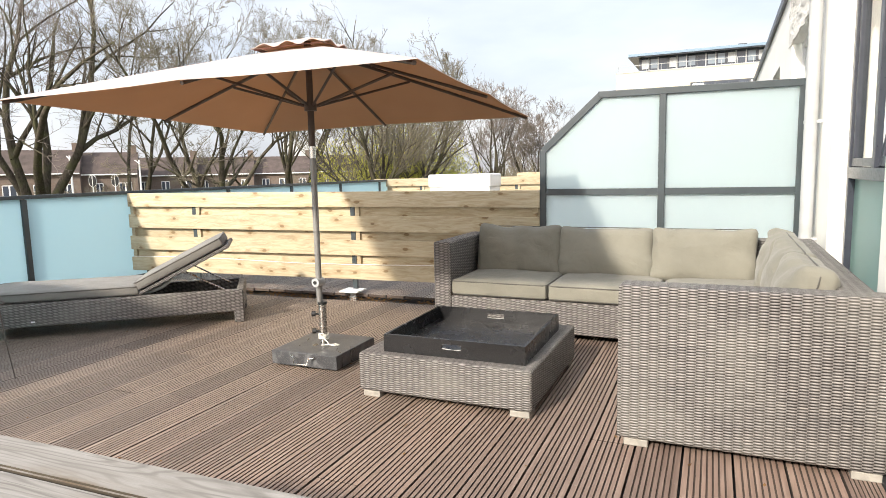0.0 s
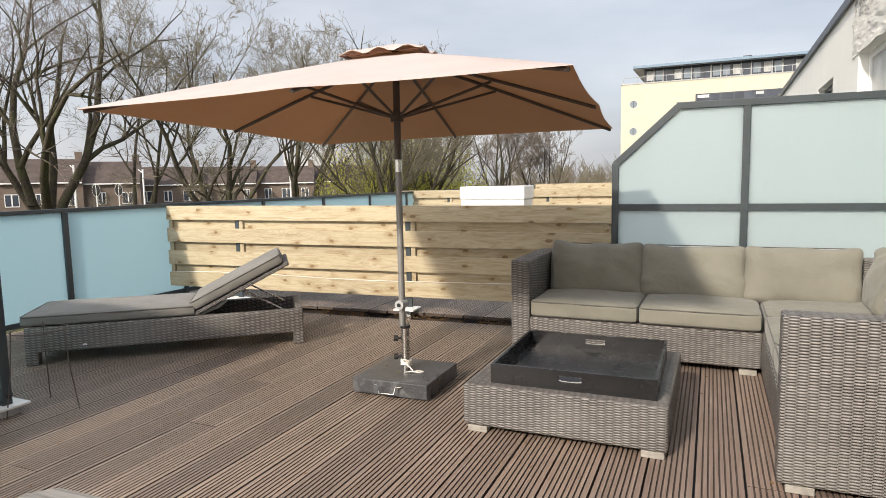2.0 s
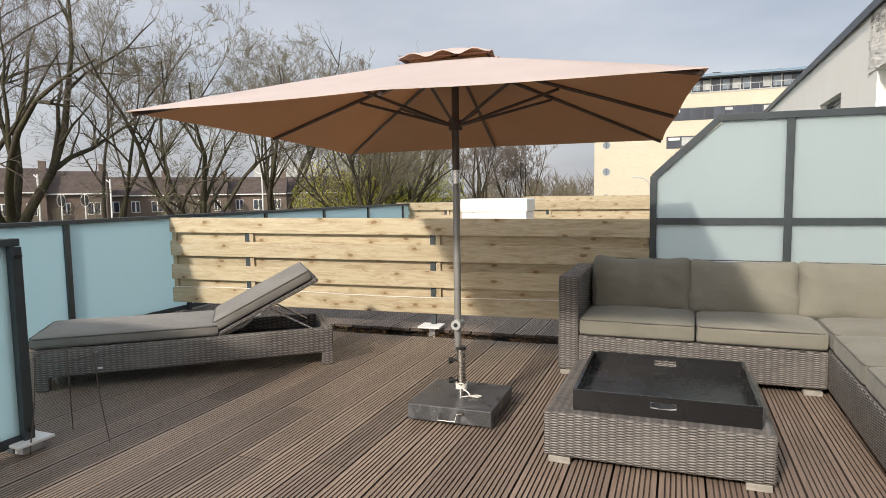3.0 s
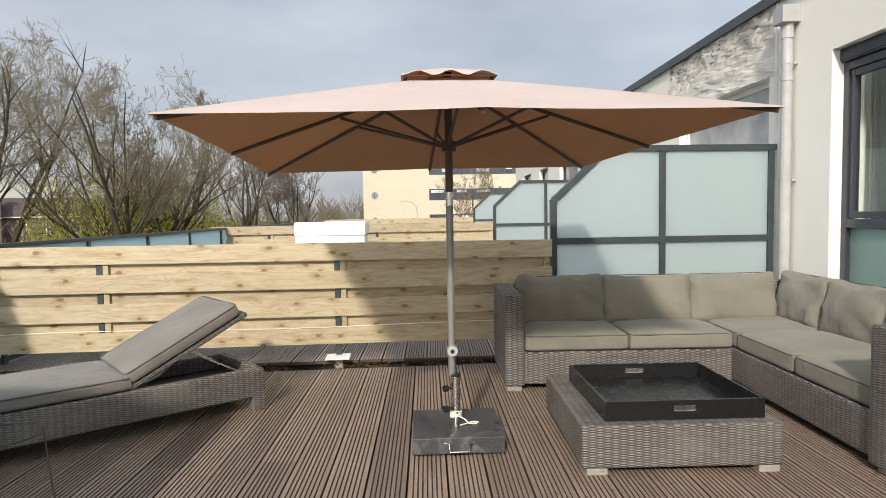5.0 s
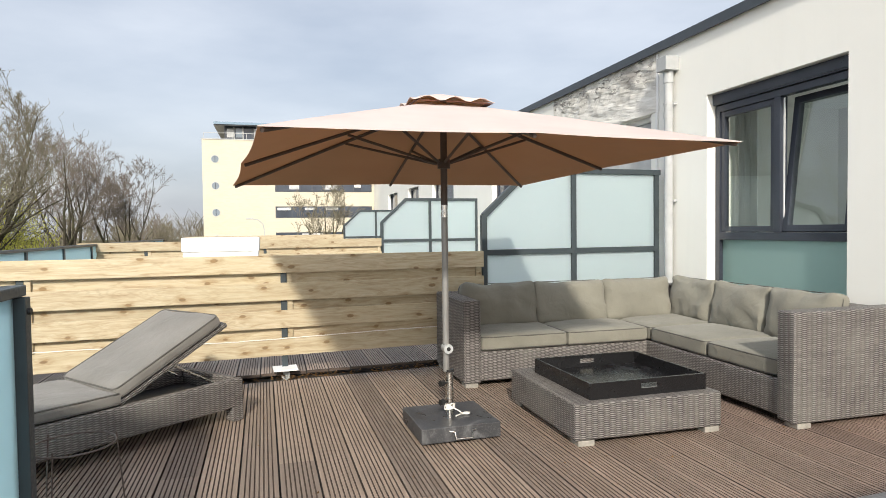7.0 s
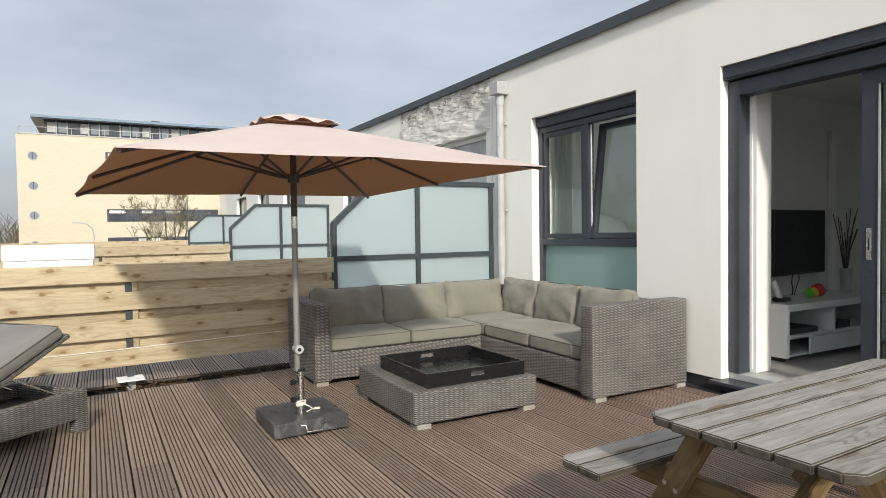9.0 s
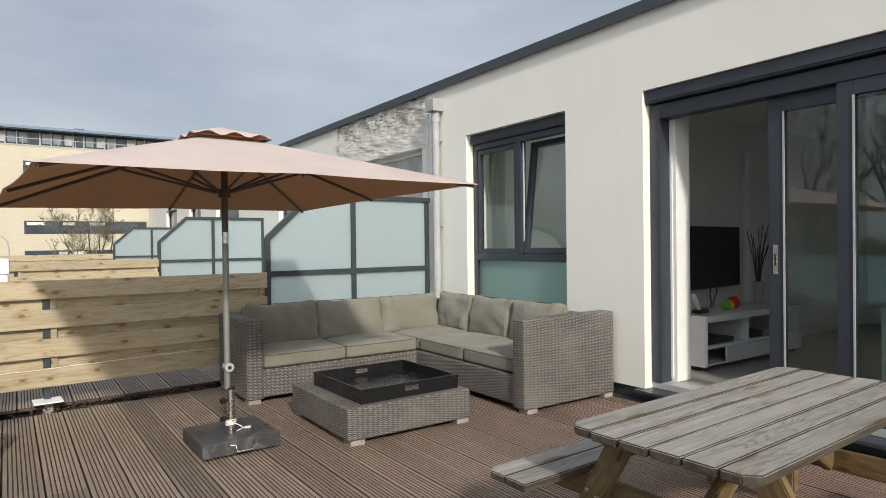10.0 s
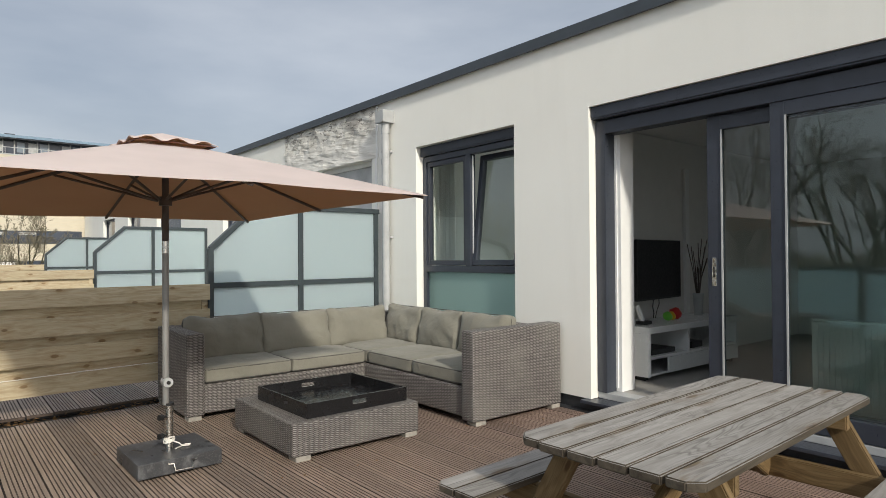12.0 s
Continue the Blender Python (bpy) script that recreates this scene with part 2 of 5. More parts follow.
def m_clear():
    k = Nodes("inner_glass_face")
    tr = k.t.nodes.new("ShaderNodeBsdfTransparent")
    tr.inputs["Color"].default_value = (0.95, 0.98, 0.965, 1)
    return k.done(tr.outputs[0])


def m_render(name, c, soil=0.12):
    """Fine-grained white render on the facade."""
    k = Nodes(name)
    p = k.pos((1, 1, 1), "World", False)
    g = k.noise(p, 140.0, 4)
    f = k.noise(p, 0.8, 5)
    st = k.noise(k.vec("MULTIPLY", p, (4.0, 4.0, 0.5)), 1.2, 5)
    col = k.ramp(f, (0.3, tuple(x * 0.95 for x in c)), (0.7, c))
    col = k.mix(k.range(st, 0.52, 0.8, 0.0, soil), col, (0.42, 0.4, 0.35))
    return k.done(k.principled(col, 0.9, 0, k.bump(g, 0.25, 0.003), 0.2))


def m_deck():
    k = Nodes("hardwood_deck")
    info = k.t.nodes.new("ShaderNodeObjectInfo")
    p = k.pos((1, 1, 1), "World")
    raw = k.pos((1, 1, 1), "World", False)
    g = k.noise(k.vec("MULTIPLY", p, (38.0, 1.6, 10.0)), 1.4, 5, 0.65)
    f = k.noise(raw, 1.1, 4)
    x, y, z = k.xyz(raw)
    # boards grow redder towards the house and the near end
    near = k.range(k.math("ADD", x, k.math("MULTIPLY", y, -0.55)), -4.6, -1.2, 0.0, 0.7)
    grey = k.ramp(g, (0.28, (0.18, 0.138, 0.108)), (0.55, (0.265, 0.208, 0.167)), (0.75, (0.345, 0.28, 0.232)))
    red = k.ramp(g, (0.28, (0.175, 0.108, 0.087)), (0.55, (0.258, 0.172, 0.142)), (0.75, (0.33, 0.242, 0.205)))
    col = k.mix(near, grey, red)
    col = k.mix(1.0, col, k.ramp(info.outputs["Random"], (0.0, (0.76, 0.76, 0.76)), (1.0, (1.2, 1.18, 1.14))), "MULTIPLY")
    col = k.mix(k.range(f, 0.45, 0.72, 0.0, 0.4), col, (0.17, 0.135, 0.108))
    spots = k.range(k.noise(raw, 26.0, 2), 0.7, 0.76, 0.0, 0.5)
    col = k.mix(spots, col, (0.3, 0.27, 0.22))
    return k.done(k.principled(col, k.range(g, 0.3, 0.7, 0.42, 0.62), 0, k.bump(g, 0.3, 0.002), 0.45))


def m_stone():
    k = Nodes("granite_slab")
    p = k.pos((1, 1, 1))
    f = k.noise(p, 5.0, 5, 0.6, 1.2)
    s = k.noise(p, 160.0, 2)
    col = k.ramp(f, (0.38, (0.03, 0.031, 0.034)), (0.56, (0.05, 0.051, 0.055)), (0.7, (0.13, 0.132, 0.135)))
    col = k.mix(k.range(s, 0.55, 0.7, 0.0, 0.4), col, (0.2, 0.2, 0.2))
    return k.done(k.principled(col, k.range(f, 0.3, 0.7, 0.22, 0.5), 0, k.bump(s, 0.1, 0.001), 0.5))


def m_plaster_broken():
    k = Nodes("broken_plaster")
    p = k.pos((1, 1, 1), "World", False)
    f = k.noise(p, 3.4, 6, 0.65, 0.6)
    s = k.noise(k.vec("MULTIPLY", p, (1.0, 1.0, 3.2)), 8.0, 5, 0.7)
    x, y, z = k.xyz(p)
    m = k.math("ADD", f, k.math("MULTIPLY", k.range(z, 2.8, 3.35, -0.16, 0.14), 1.0))
    col = k.ramp(m, (0.42, (0.72, 0.70, 0.65)), (0.55, (0.58, 0.56, 0.51)), (0.68, (0.38, 0.36, 0.33)))
    chip = k.math("MULTIPLY", k.range(s, 0.55, 0.6, 0.0, 0.8), k.range(z, 2.98, 3.2, 0.06, 1.0))
    col = k.mix(chip, col, (0.14, 0.13, 0.12))
    return k.done(k.principled(col, 0.95, 0, k.bump(k.math("SUBTRACT", k.math("MULTIPLY", f, 0.5), chip), 0.6, 0.02), 0.1))


def m_bark():
    k = Nodes("bark")
    p = k.pos((1, 1, 1), "World")
    f = k.noise(p, 1.3, 4)
    s = k.noise(k.vec("MULTIPLY", p, (1.0, 1.0, 0.3)), 14.0, 4)
    col = k.ramp(s, (0.3, (0.042, 0.036, 0.028)), (0.7, (0.11, 0.094, 0.074)))
    col = k.mix(k.range(f, 0.45, 0.68, 0.0, 0.6), col, (0.095, 0.1, 0.045))
    return k.done(k.principled(col, 0.95, 0, k.bump(s, 0.6, 0.03), 0.1))


def m_brick(name, a, b, mortar):
    k = Nodes(name)
    tc = k.t.nodes.new("ShaderNodeTexCoord")
    n = k.t.nodes.new("ShaderNodeTexBrick")
    k.link(tc.outputs["UV"], n.inputs["Vector"])
    for key, v in (("Color1", (*a, 1)), ("Color2", (*b, 1)), ("Mortar", (*mortar, 1))):
        n.inputs[key].default_value = v
    n.inputs["Scale"].default_value = 1.0
    n.inputs["Brick Width"].default_value = 0.42
    n.inputs["Row Height"].default_value = 0.14
    n.inputs["Mortar Size"].default_value = 0.012
    f = k.noise(tc.outputs["Object"], 0.35, 4)
    col = k.mix(k.range(f, 0.4, 0.75, 0.0, 0.3), n.outputs["Color"], tuple(x * 0.8 for x in a))
    return k.done(k.principled(col, 0.9, 0, None, 0.2))


def m_leaf(name, c):
    k = Nodes(name)
    r = k.t.nodes.new("ShaderNodeNewGeometry").outputs["Random Per Island"]
    col = k.ramp(r, (0.0, tuple(x * 0.6 for x in c)), (1.0, tuple(x * 1.35 for x in c)))
    d = k.principled(col, 0.7, 0, None, 0.2)
    tr = k.t.nodes.new("ShaderNodeBsdfTranslucent")
    k.link(col, tr.inputs["Color"])
    mx = k.t.nodes.new("ShaderNodeMixShader")
    mx.inputs[0].default_value = 0.4
    k.link(d, mx.inputs[1])
    k.link(tr.outputs[0], mx.inputs[2])
    return k.done(mx.outputs[0])


def m_ground():
    k = Nodes("grass_ground")
    p = k.pos((1, 1, 1), "World", False)
    f = k.noise(p, 0.12, 5)
    s = k.noise(p, 3.0, 4)
    col = k.ramp(f, (0.35, (0.07, 0.085, 0.03)), (0.6, (0.1, 0.09, 0.05)))
    col = k.mix(k.range(s, 0.4, 0.7, 0.0, 0.4), col, (0.05, 0.06, 0.025))
    return k.done(k.principled(col, 0.95, 0, None, 0.1))


M = {
    "deck": m_deck(),
    # dark groove colour, the shade inside the deck grooves painted in
    "groove": plain("groove_shade", (0.08, 0.059, 0.047), 0.9, 0, 0.3, 9.0),
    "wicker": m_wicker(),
    "cushion": m_fabric("taupe_fabric", (0.212, 0.204, 0.168)),
    "lounge_fabric": m_fabric("grey_fabric", (0.2, 0.19, 0.173)),
    "piping": m_fabric("dark_piping", (0.10, 0.095, 0.085)),
    # one cloth in two colours: sunlit top and shaded underside painted in
    "canopy": m_canopy("lit_parasol_cloth", (0.74, 0.645, 0.61), (0.56, 0.36, 0.2), 0.35),
    "cloth_shaded": m_canopy("shaded_parasol_cloth", (0.40, 0.285, 0.205), (0.62, 0.42, 0.27), 0.4),
    "hem": m_fabric("vent_strip_cloth", (0.12, 0.045, 0.03)),
    "pine": timber("treated_pine", (0.34, 0.255, 0.155), (0.48, 0.40, 0.27), (0.56, 0.495, 0.36), 1.0, (2.5, "z", 4.9), 0.75, 0.0, (0.45, 0.385, 0.245), 0.2),
    "grey_wood": timber("weathered_wood", (0.2, 0.187, 0.168), (0.29, 0.275, 0.253), (0.36, 0.345, 0.323), 0.8, (1.1, "y", 6.0), 0.8, 0.6, (0.27, 0.25, 0.225), 0.6),
    # dark brown end grain, also carries the shade of the gaps as colour
    "wood_edge": timber("dark_wood_edge", (0.035, 0.028, 0.02), (0.075, 0.062, 0.046), (0.115, 0.095, 0.072), 0.8, None, 0.9),
    "brown_wood": timber("stained_timber", (0.085, 0.055, 0.024), (0.165, 0.11, 0.05), (0.235, 0.165, 0.085), 0.8, (2.0, "y", 6.0), 0.7, 0.4, None, 0.3),
    "anthracite": plain("anthracite_coating", (0.038, 0.05, 0.056), 0.42),
    "frame": plain("dark_window_frame", (0.036, 0.042, 0.056), 0.35),
    "zinc": plain("grey_downpipe", (0.40, 0.41, 0.41), 0.4),
    "steel": plain("brushed_steel", (0.62, 0.6, 0.56), 0.25, 1.0),
    "pole": plain("grey_pole", (0.25, 0.245, 0.235), 0.4, 0.3),
    "rib": plain("taupe_rib", (0.075, 0.055, 0.045), 0.5),
    "black": plain("black_plastic", (0.012, 0.012, 0.012), 0.45),
    "tray": plain("black_lacquer", (0.012, 0.012, 0.013), 0.25, 0, 0.3, 0.5, 0.02),
    "screen": plain("tv_screen", (0.004, 0.004, 0.005), 0.6, 0, 0.1, 4.0, 0.0),
    "white": plain("white_paint", (0.8, 0.8, 0.78), 0.4, 0, 0.03),
    "white_gloss": plain("white_lacquer", (0.78, 0.79, 0.78), 0.22, 0, 0.03),
    "pad": plain("pale_foot", (0.30, 0.28, 0.245), 0.7, 0, 0.25, 20.0),
    "rope": plain("white_cord", (0.75, 0.72, 0.66), 0.8),
    "stone": m_stone(),
    "frost": m_frost("frosted_screen", (0.74, 0.82, 0.82), (0.87, 0.95, 0.96)),
    "frost_blue": m_frost("frosted_rail", (0.64, 0.77, 0.81), (0.64, 0.80, 0.85)),
    "frost_teal": m_frost("frosted_pane", (0.52, 0.67, 0.65), (0.5, 0.64, 0.62)),
    "glass": m_glass(),
    "clear": m_clear(),
    "coated": m_glass("coated_window_glass", (0.84, 0.9, 0.88), 2.3),
    "render": m_render("white_render", (0.86, 0.85, 0.79), 0.06),
    "plaster": m_plaster_broken(),
    "sheet": plain("grey_sheeting", (0.42, 0.43, 0.43), 0.35, 0, 0.25, 3.0),
    "bitumen": plain("bitumen", (0.03, 0.031, 0.034), 0.6),
    "roofcap": plain("roof_edge", (0.045, 0.055, 0.065), 0.4),
    "inner_wall": plain("inner_plaster", (0.74, 0.73, 0.69), 0.85, 0, 0.03),
    "inner_floor": plain("grey_floor", (0.3, 0.29, 0.27), 0.35),
    "grey_ceiling": plain("inner_ceiling", (0.75, 0.75, 0.72), 0.9, 0, 0.03),
    "bark": m_bark(),
    "twig": plain("twigs", (0.19, 0.16, 0.135), 0.9, 0, 0.25, 0.5),
    "twig_green": plain("mossy_twigs", (0.17, 0.15, 0.105), 0.9, 0, 0.3, 0.5),
    "willow": m_leaf("young_willow", (0.54, 0.53, 0.11)),
    "dry": m_leaf("dry_leaf", (0.22, 0.13, 0.06)),
    "hedge": m_leaf("brown_hedge", (0.2, 0.165, 0.095)),
    "yellow_brick": m_brick("yellow_brick", (0.60, 0.545, 0.43), (0.56, 0.505, 0.395), (0.56, 0.52, 0.43)),
    "brown_brick": m_brick("brown_brick", (0.15, 0.11, 0.09), (0.19, 0.145, 0.115), (0.2, 0.18, 0.16)),
    "tiles": plain("roof_tiles", (0.08, 0.06, 0.052), 0.85, 0, 0.3, 1.2),
    "pane": plain("far_pane", (0.05, 0.06, 0.08), 0.08, 0, 0.4, 0.3, 0.0),
    # paler pane copy with the reflected sky mixed into its base colour
    "sky_pane": plain("sky_lit_pane", (0.2, 0.24, 0.28), 0.06, 0, 0.2, 0.3, 0.0),
    "blue_edge": plain("blue_fascia", (0.16, 0.24, 0.32), 0.4),
    "ground": m_ground(),
    "red_toy": plain("red_toy", (0.6, 0.03, 0.03), 0.35),
    "green_toy": plain("green_toy", (0.15, 0.5, 0.05), 0.35),
    "yellow_toy": plain("yellow_toy", (0.75, 0.5, 0.03), 0.35),
}


# ---- shaping helpers ----
def box(bm, x0, x1, y0, y1, z0, z1, bevel=0.0, seg=2):
    r = bmesh.ops.create_cube(bm, size=1.0)
    bmesh.ops.transform(bm, verts=r["verts"], matrix=Matrix.Translation(((x0 + x1) / 2, (y0 + y1) / 2, (z0 + z1) / 2)) @ Matrix.Diagonal((x1 - x0, y1 - y0, z1 - z0, 1)))
    if bevel:
        edges = list({e for v in r["verts"] for e in v.link_edges})
        bmesh.ops.bevel(bm, geom=edges, offset=bevel, segments=seg, affect="EDGES", profile=0.6)


def boxes(*rows, bevel=0.0):
    bm = bmesh.new()
    for r in rows:
        box(bm, *r, bevel=bevel)
    return bm


def tube(bm, a, b, r0, r1=None, n=12):
    """A tapered round bar from a to b."""
    a, b = Vector(a), Vector(b)
    r = bmesh.ops.create_cone(bm, cap_ends=True, segments=n, radius1=r0, radius2=r0 if r1 is None else r1, depth=(b - a).length)
    bmesh.ops.transform(bm, verts=r["verts"], matrix=Matrix.Translation((a + b) / 2) @ (b - a).to_track_quat("Z", "Y").to_matrix().to_4x4())


def rod(points, r, n=8, closed=False):
    """A bent round bar through points."""
    bm = bmesh.new()
    pts = [Vector(p) for p in points]
    rings = []
    for i, p in enumerate(pts):
        q0 = pts[i - 1] if i or closed else p
        q1 = pts[(i + 1) % len(pts)] if i + 1 < len(pts) or closed else p
        m = (q1 - q0).to_track_quat("Z", "Y").to_matrix()
        rings.append([bm.verts.new(p + m @ Vector((r * math.cos(2 * math.pi * j / n), r * math.sin(2 * math.pi * j / n), 0))) for j in range(n)])
    for i in range(len(rings) if closed else len(rings) - 1):
        a, b = rings[i], rings[(i + 1) % len(rings)]
        shift = min(range(n), key=lambda s: sum((a[j].co - b[(j + s) % n].co).length for j in range(n)))
        for j in range(n):
            bm.faces.new((a[j], a[(j + 1) % n], b[(j + 1 + shift) % n], b[(j + shift) % n]))
    if not closed:
        bm.faces.new(rings[0][::-1])
        bm.faces.new(rings[-1])
    return bm


def box_uv(bm):
    uv = bm.loops.layers.uv.verify()
    for f in bm.faces:
        n = f.normal
        ax = max(range(3), key=lambda i: abs(n[i]))
        for l in f.loops:
            c = l.vert.co
            l[uv].uv = (c.y, c.z) if ax == 0 else (c.x, c.z) if ax == 1 else (c.x, c.y)


def mesh_of(name, bm, material, smooth=False):
    bm.normal_update()
    bmesh.ops.recalc_face_normals(bm, faces=bm.faces)
    box_uv(bm)
    me = bpy.data.meshes.new(name)
    bm.to_mesh(me)
    bm.free()
    me.materials.append(material)
    if smooth:
        for p in me.polygons:
            p.use_smooth = True
        me.set_sharp_from_angle(angle=radians(40))
    return me


def part(name, bm, material, parent=None, label="", m=None, smooth=False):
    """One bmesh as one mesh object, under a thing or under a part."""
    ob = new(name, mesh_of(name, bm, material, smooth))
    if m is not None:
        ob.matrix_basis = m
    if parent is not None:
        ob.parent = parent
    if label:
        ob["label"] = label
    return ob


def thing(name, label, category, m=None, group="", kind=""):
    ob = new(name)
    ob.empty_display_size = 0.1
    if m is not None:
        ob.matrix_basis = m
    return tagged(ob, label, category, group, kind)


def structure(name, bm, material, label, category, smooth=False):
    return tagged(part(name, bm, material, smooth=smooth), label, category, "", "structure")


def soft_box(w, d, h, puff=0.02, round_=0.05, seed=0, wrinkle=0.006):
    """A stuffed cushion, its base centre at the origin."""
    bm = bmesh.new()
    bmesh.ops.create_cube(bm, size=1.0)
    bmesh.ops.subdivide_edges(bm, edges=bm.edges, cuts=17, use_grid_fill=True)
    for v in bm.verts:
        x, y, z = v.co * 2
        a = Vector((x * w / 2, y * d / 2, z * h / 2))
        rr = min(round_, h / 2 - 0.002, d / 2 - 0.002)
        c = Vector((max(-w / 2 + rr, min(w / 2 - rr, a.x)), max(-d / 2 + rr, min(d / 2 - rr, a.y)), max(-h / 2 + rr, min(h / 2 - rr, a.z))))
        off = a - c
        if off.length > 1e-6:
            a = c + off.normalized() * rr
        if h < d:
            a.z += puff * (1 - x * x) * (1 - y * y) * (1 if z > 0 else -0.2)
        else:
            a.y += puff * (1 - x * x) * (1 - z * z) * (1 if y > 0 else -1)
        nse = noise.noise(Vector((a.x * 6 + seed * 9.1, a.y * 6, a.z * 6 + seed)))
        a += Vector((0, 0, 1)) * nse * wrinkle + Vector((nse * wrinkle, -nse * wrinkle, 0))
        if h > d:
            # stuffed corners stand up a little, the top edge sags between them
            a.z += 0.02 * (x * x * abs(x) - 0.4) * max(0.0, z)
            fold = noise.noise(Vector((a.x * 15 + seed, a.z * 5, seed * 3.3)))
            a.y += 0.011 * fold * (abs(x) ** 2 + max(0, -z) + 0.3)
            crease = noise.noise(Vector((a.x * 3.2 + a.z * 4 + seed * 5, a.z * 2.4 - a.x * 3, seed * 1.7)))
            a.y -= 0.016 * max(0.0, 0.18 - abs(crease)) / 0.18 * (0.4 + 0.6 * abs(x))
        v.co = a + Vector((0, 0, h / 2))
    return bm


def loop_rect(w, d, z, r=0.04, n=4):
    pts = []
    for cx, cy, a0 in ((w / 2 - r, d / 2 - r, 0), (-w / 2 + r, d / 2 - r, 90), (-w / 2 + r, -d / 2 + r, 180), (w / 2 - r, -d / 2 + r, 270)):
        for i in range(n + 1):
            a = radians(a0 + 90 * i / n)
            pts.append((cx + r * math.cos(a), cy + r * math.sin(a), z))
    return pts


# ---- structure ----
FX = 0.70          # outer face of the house wall
SKEW = 0.06        # the terrace's end runs slightly askew to the house
ROOF = 3.37


def skew_y(y, x):
    return y + SKEW * (x + 3.6)


ground = structure("ground", boxes((-400, 400, -400, 600, -4.9, -4.5)), M["ground"], "grass and earth ground far below the terrace", "ground")
slab = boxes((-7.0, 0.95, -7.0, 26.0, -4.5, -0.075))
structure("building_base", slab, M["bitumen"], "storey below the roof terrace, dark roofing", "building")

# house wall with real openings: (y0, y1, z0, z1)
WALL_END = 25.6
holes = [(-0.45, 2.60, 0.0, 2.70), (3.52, 5.165, 0.0, 2.70), (6.15, 8.45, 0.0, 2.68), (10.2, 11.7, 0.9, 2.68), (14.5, 16.6, 0.0, 2.68), (18.3, 19.8, 0.9, 2.68), (21.6, 23.4, 0.0, 2.68)]
cuts = sorted({-7.0, WALL_END, *[h[0] for h in holes], *[h[1] for h in holes]})
WL = "white rendered house wall facing the terrace"
for i, (a, b) in enumerate(zip(cuts, cuts[1:])):
    hole = next((h for h in holes if h[0] <= a and b <= h[1]), None)
    if hole is None:
        structure("wall_house_%d" % (i + 1), boxes((FX, FX + 0.32, a, b, 0.115, ROOF)), M["render"], WL, "wall")
    else:
        structure("wall_lintel_%d" % (i + 1), boxes((FX, FX + 0.32, a, b, hole[3], ROOF)), M["render"], WL, "wall")
        if hole[2] > 0.2:
            structure("wall_parapet_%d" % (i + 1), boxes((FX, FX + 0.32, a, b, 0.115, hole[2])), M["render"], WL, "wall")
cap = boxes((FX - 0.035, FX + 0.36, -7.0, WALL_END + 0.03, ROOF, ROOF + 0.085), (FX - 0.05, FX - 0.03, -7.0, WALL_END + 0.03, ROOF - 0.012, ROOF + 0.09))
structure("trim_roof_edge", cap, M["roofcap"], "dark metal roof edge trim", "trim")
structure("roof", boxes((FX + 0.1, 7.0, -7.0, WALL_END, ROOF - 0.1, ROOF - 0.004)), M["bitumen"], "flat bitumen roof of the house", "roof")
structure("wall_end", boxes((FX + 0.33, 7.0, WALL_END - 0.3, WALL_END, -4.5, ROOF - 0.11)), M["render"], "white rendered end wall", "wall")
structure("trim_plinth", boxes((FX + 0.02, FX + 0.32, -7.0, WALL_END, -0.07, 0.11)), M["bitumen"], "dark recessed strip under the house wall", "plinth")
structure("trim_gutter", boxes((FX - 0.06, FX + 0.015, -7.0, 5.7, -0.07, 0.012)), M["bitumen"], "dark drain channel along the house", "gutter")
# patch of wall with the render knocked off
pl = bmesh.new()
box(pl, FX - 0.012, FX + 0.02, 6.02, 8.78, 2.684, ROOF - 0.014)
bmesh.ops.subdivide_edges(pl, edges=pl.edges, cuts=24, use_grid_fill=True)
for v in pl.verts:
    if v.co.x < FX:
        v.co.x += 0.022 * noise.noise(Vector((v.co.y * 5, v.co.z * 7, 0))) + 0.01 * noise.noise(Vector((v.co.y * 19, v.co.z * 23, 3)))
structure("wall_patch", pl, M["plaster"], "stripped wall patch with broken plaster and mortar", "wall")
structure("trim_corner_bead", boxes((FX - 0.018, FX - 0.002, 6.0, 6.04, 0.115, 2.68), (FX - 0.018, FX - 0.002, 5.985, 6.02, 2.68, ROOF - 0.02)), M["white"], "pale plaster corner bead", "trim")

# living room behind the sliding door
structure("floor_inside", boxes((FX + 0.15, 6.5, -3.0, 3.2, 0.06, 0.165)), M["inner_floor"], "grey floor of the living room", "floor")
structure("ceiling_inside", boxes((FX + 0.33, 6.5, -3.0, 3.2, 2.72, 2.8)), M["grey_ceiling"], "white living room ceiling", "ceiling")
structure("wall_inside_tv", boxes((FX + 0.33, 6.5, 3.10, 3.20, 0.165, 2.72)), M["inner_wall"], "white plastered living room wall", "wall")
# the opening in this wall is unseen, added to admit light
structure("wall_inside_back", boxes((6.4, 6.5, -3.0, -2.7, 0.165, 2.72), (6.4, 6.5, -1.1, 3.1, 0.165, 2.72), (6.4, 6.5, -2.7, -1.1, 0.165, 0.9), (6.4, 6.5, -2.7, -1.1, 2.4, 2.72)), M["inner_wall"], "white wall at the back of the room", "wall")
structure("wall_inside_south", boxes((FX + 0.33, 6.4, -3.1, -3.0, 0.165, 2.72)), M["inner_wall"], "white plastered side wall", "wall")
structure("wall_inside_pier", boxes((FX + 0.325, FX + 0.36, 2.61, 3.095, 0.165, 2.72)), M["inner_wall"], "white inner face of the pier", "wall")
structure("wall_room_window", boxes((2.9, 3.0, 3.21, 6.0, 0.165, 2.72), (FX + 0.33, 2.9, 5.6, 5.7, 0.165, 2.72)), M["inner_wall"], "white walls of the room behind the window", "wall")
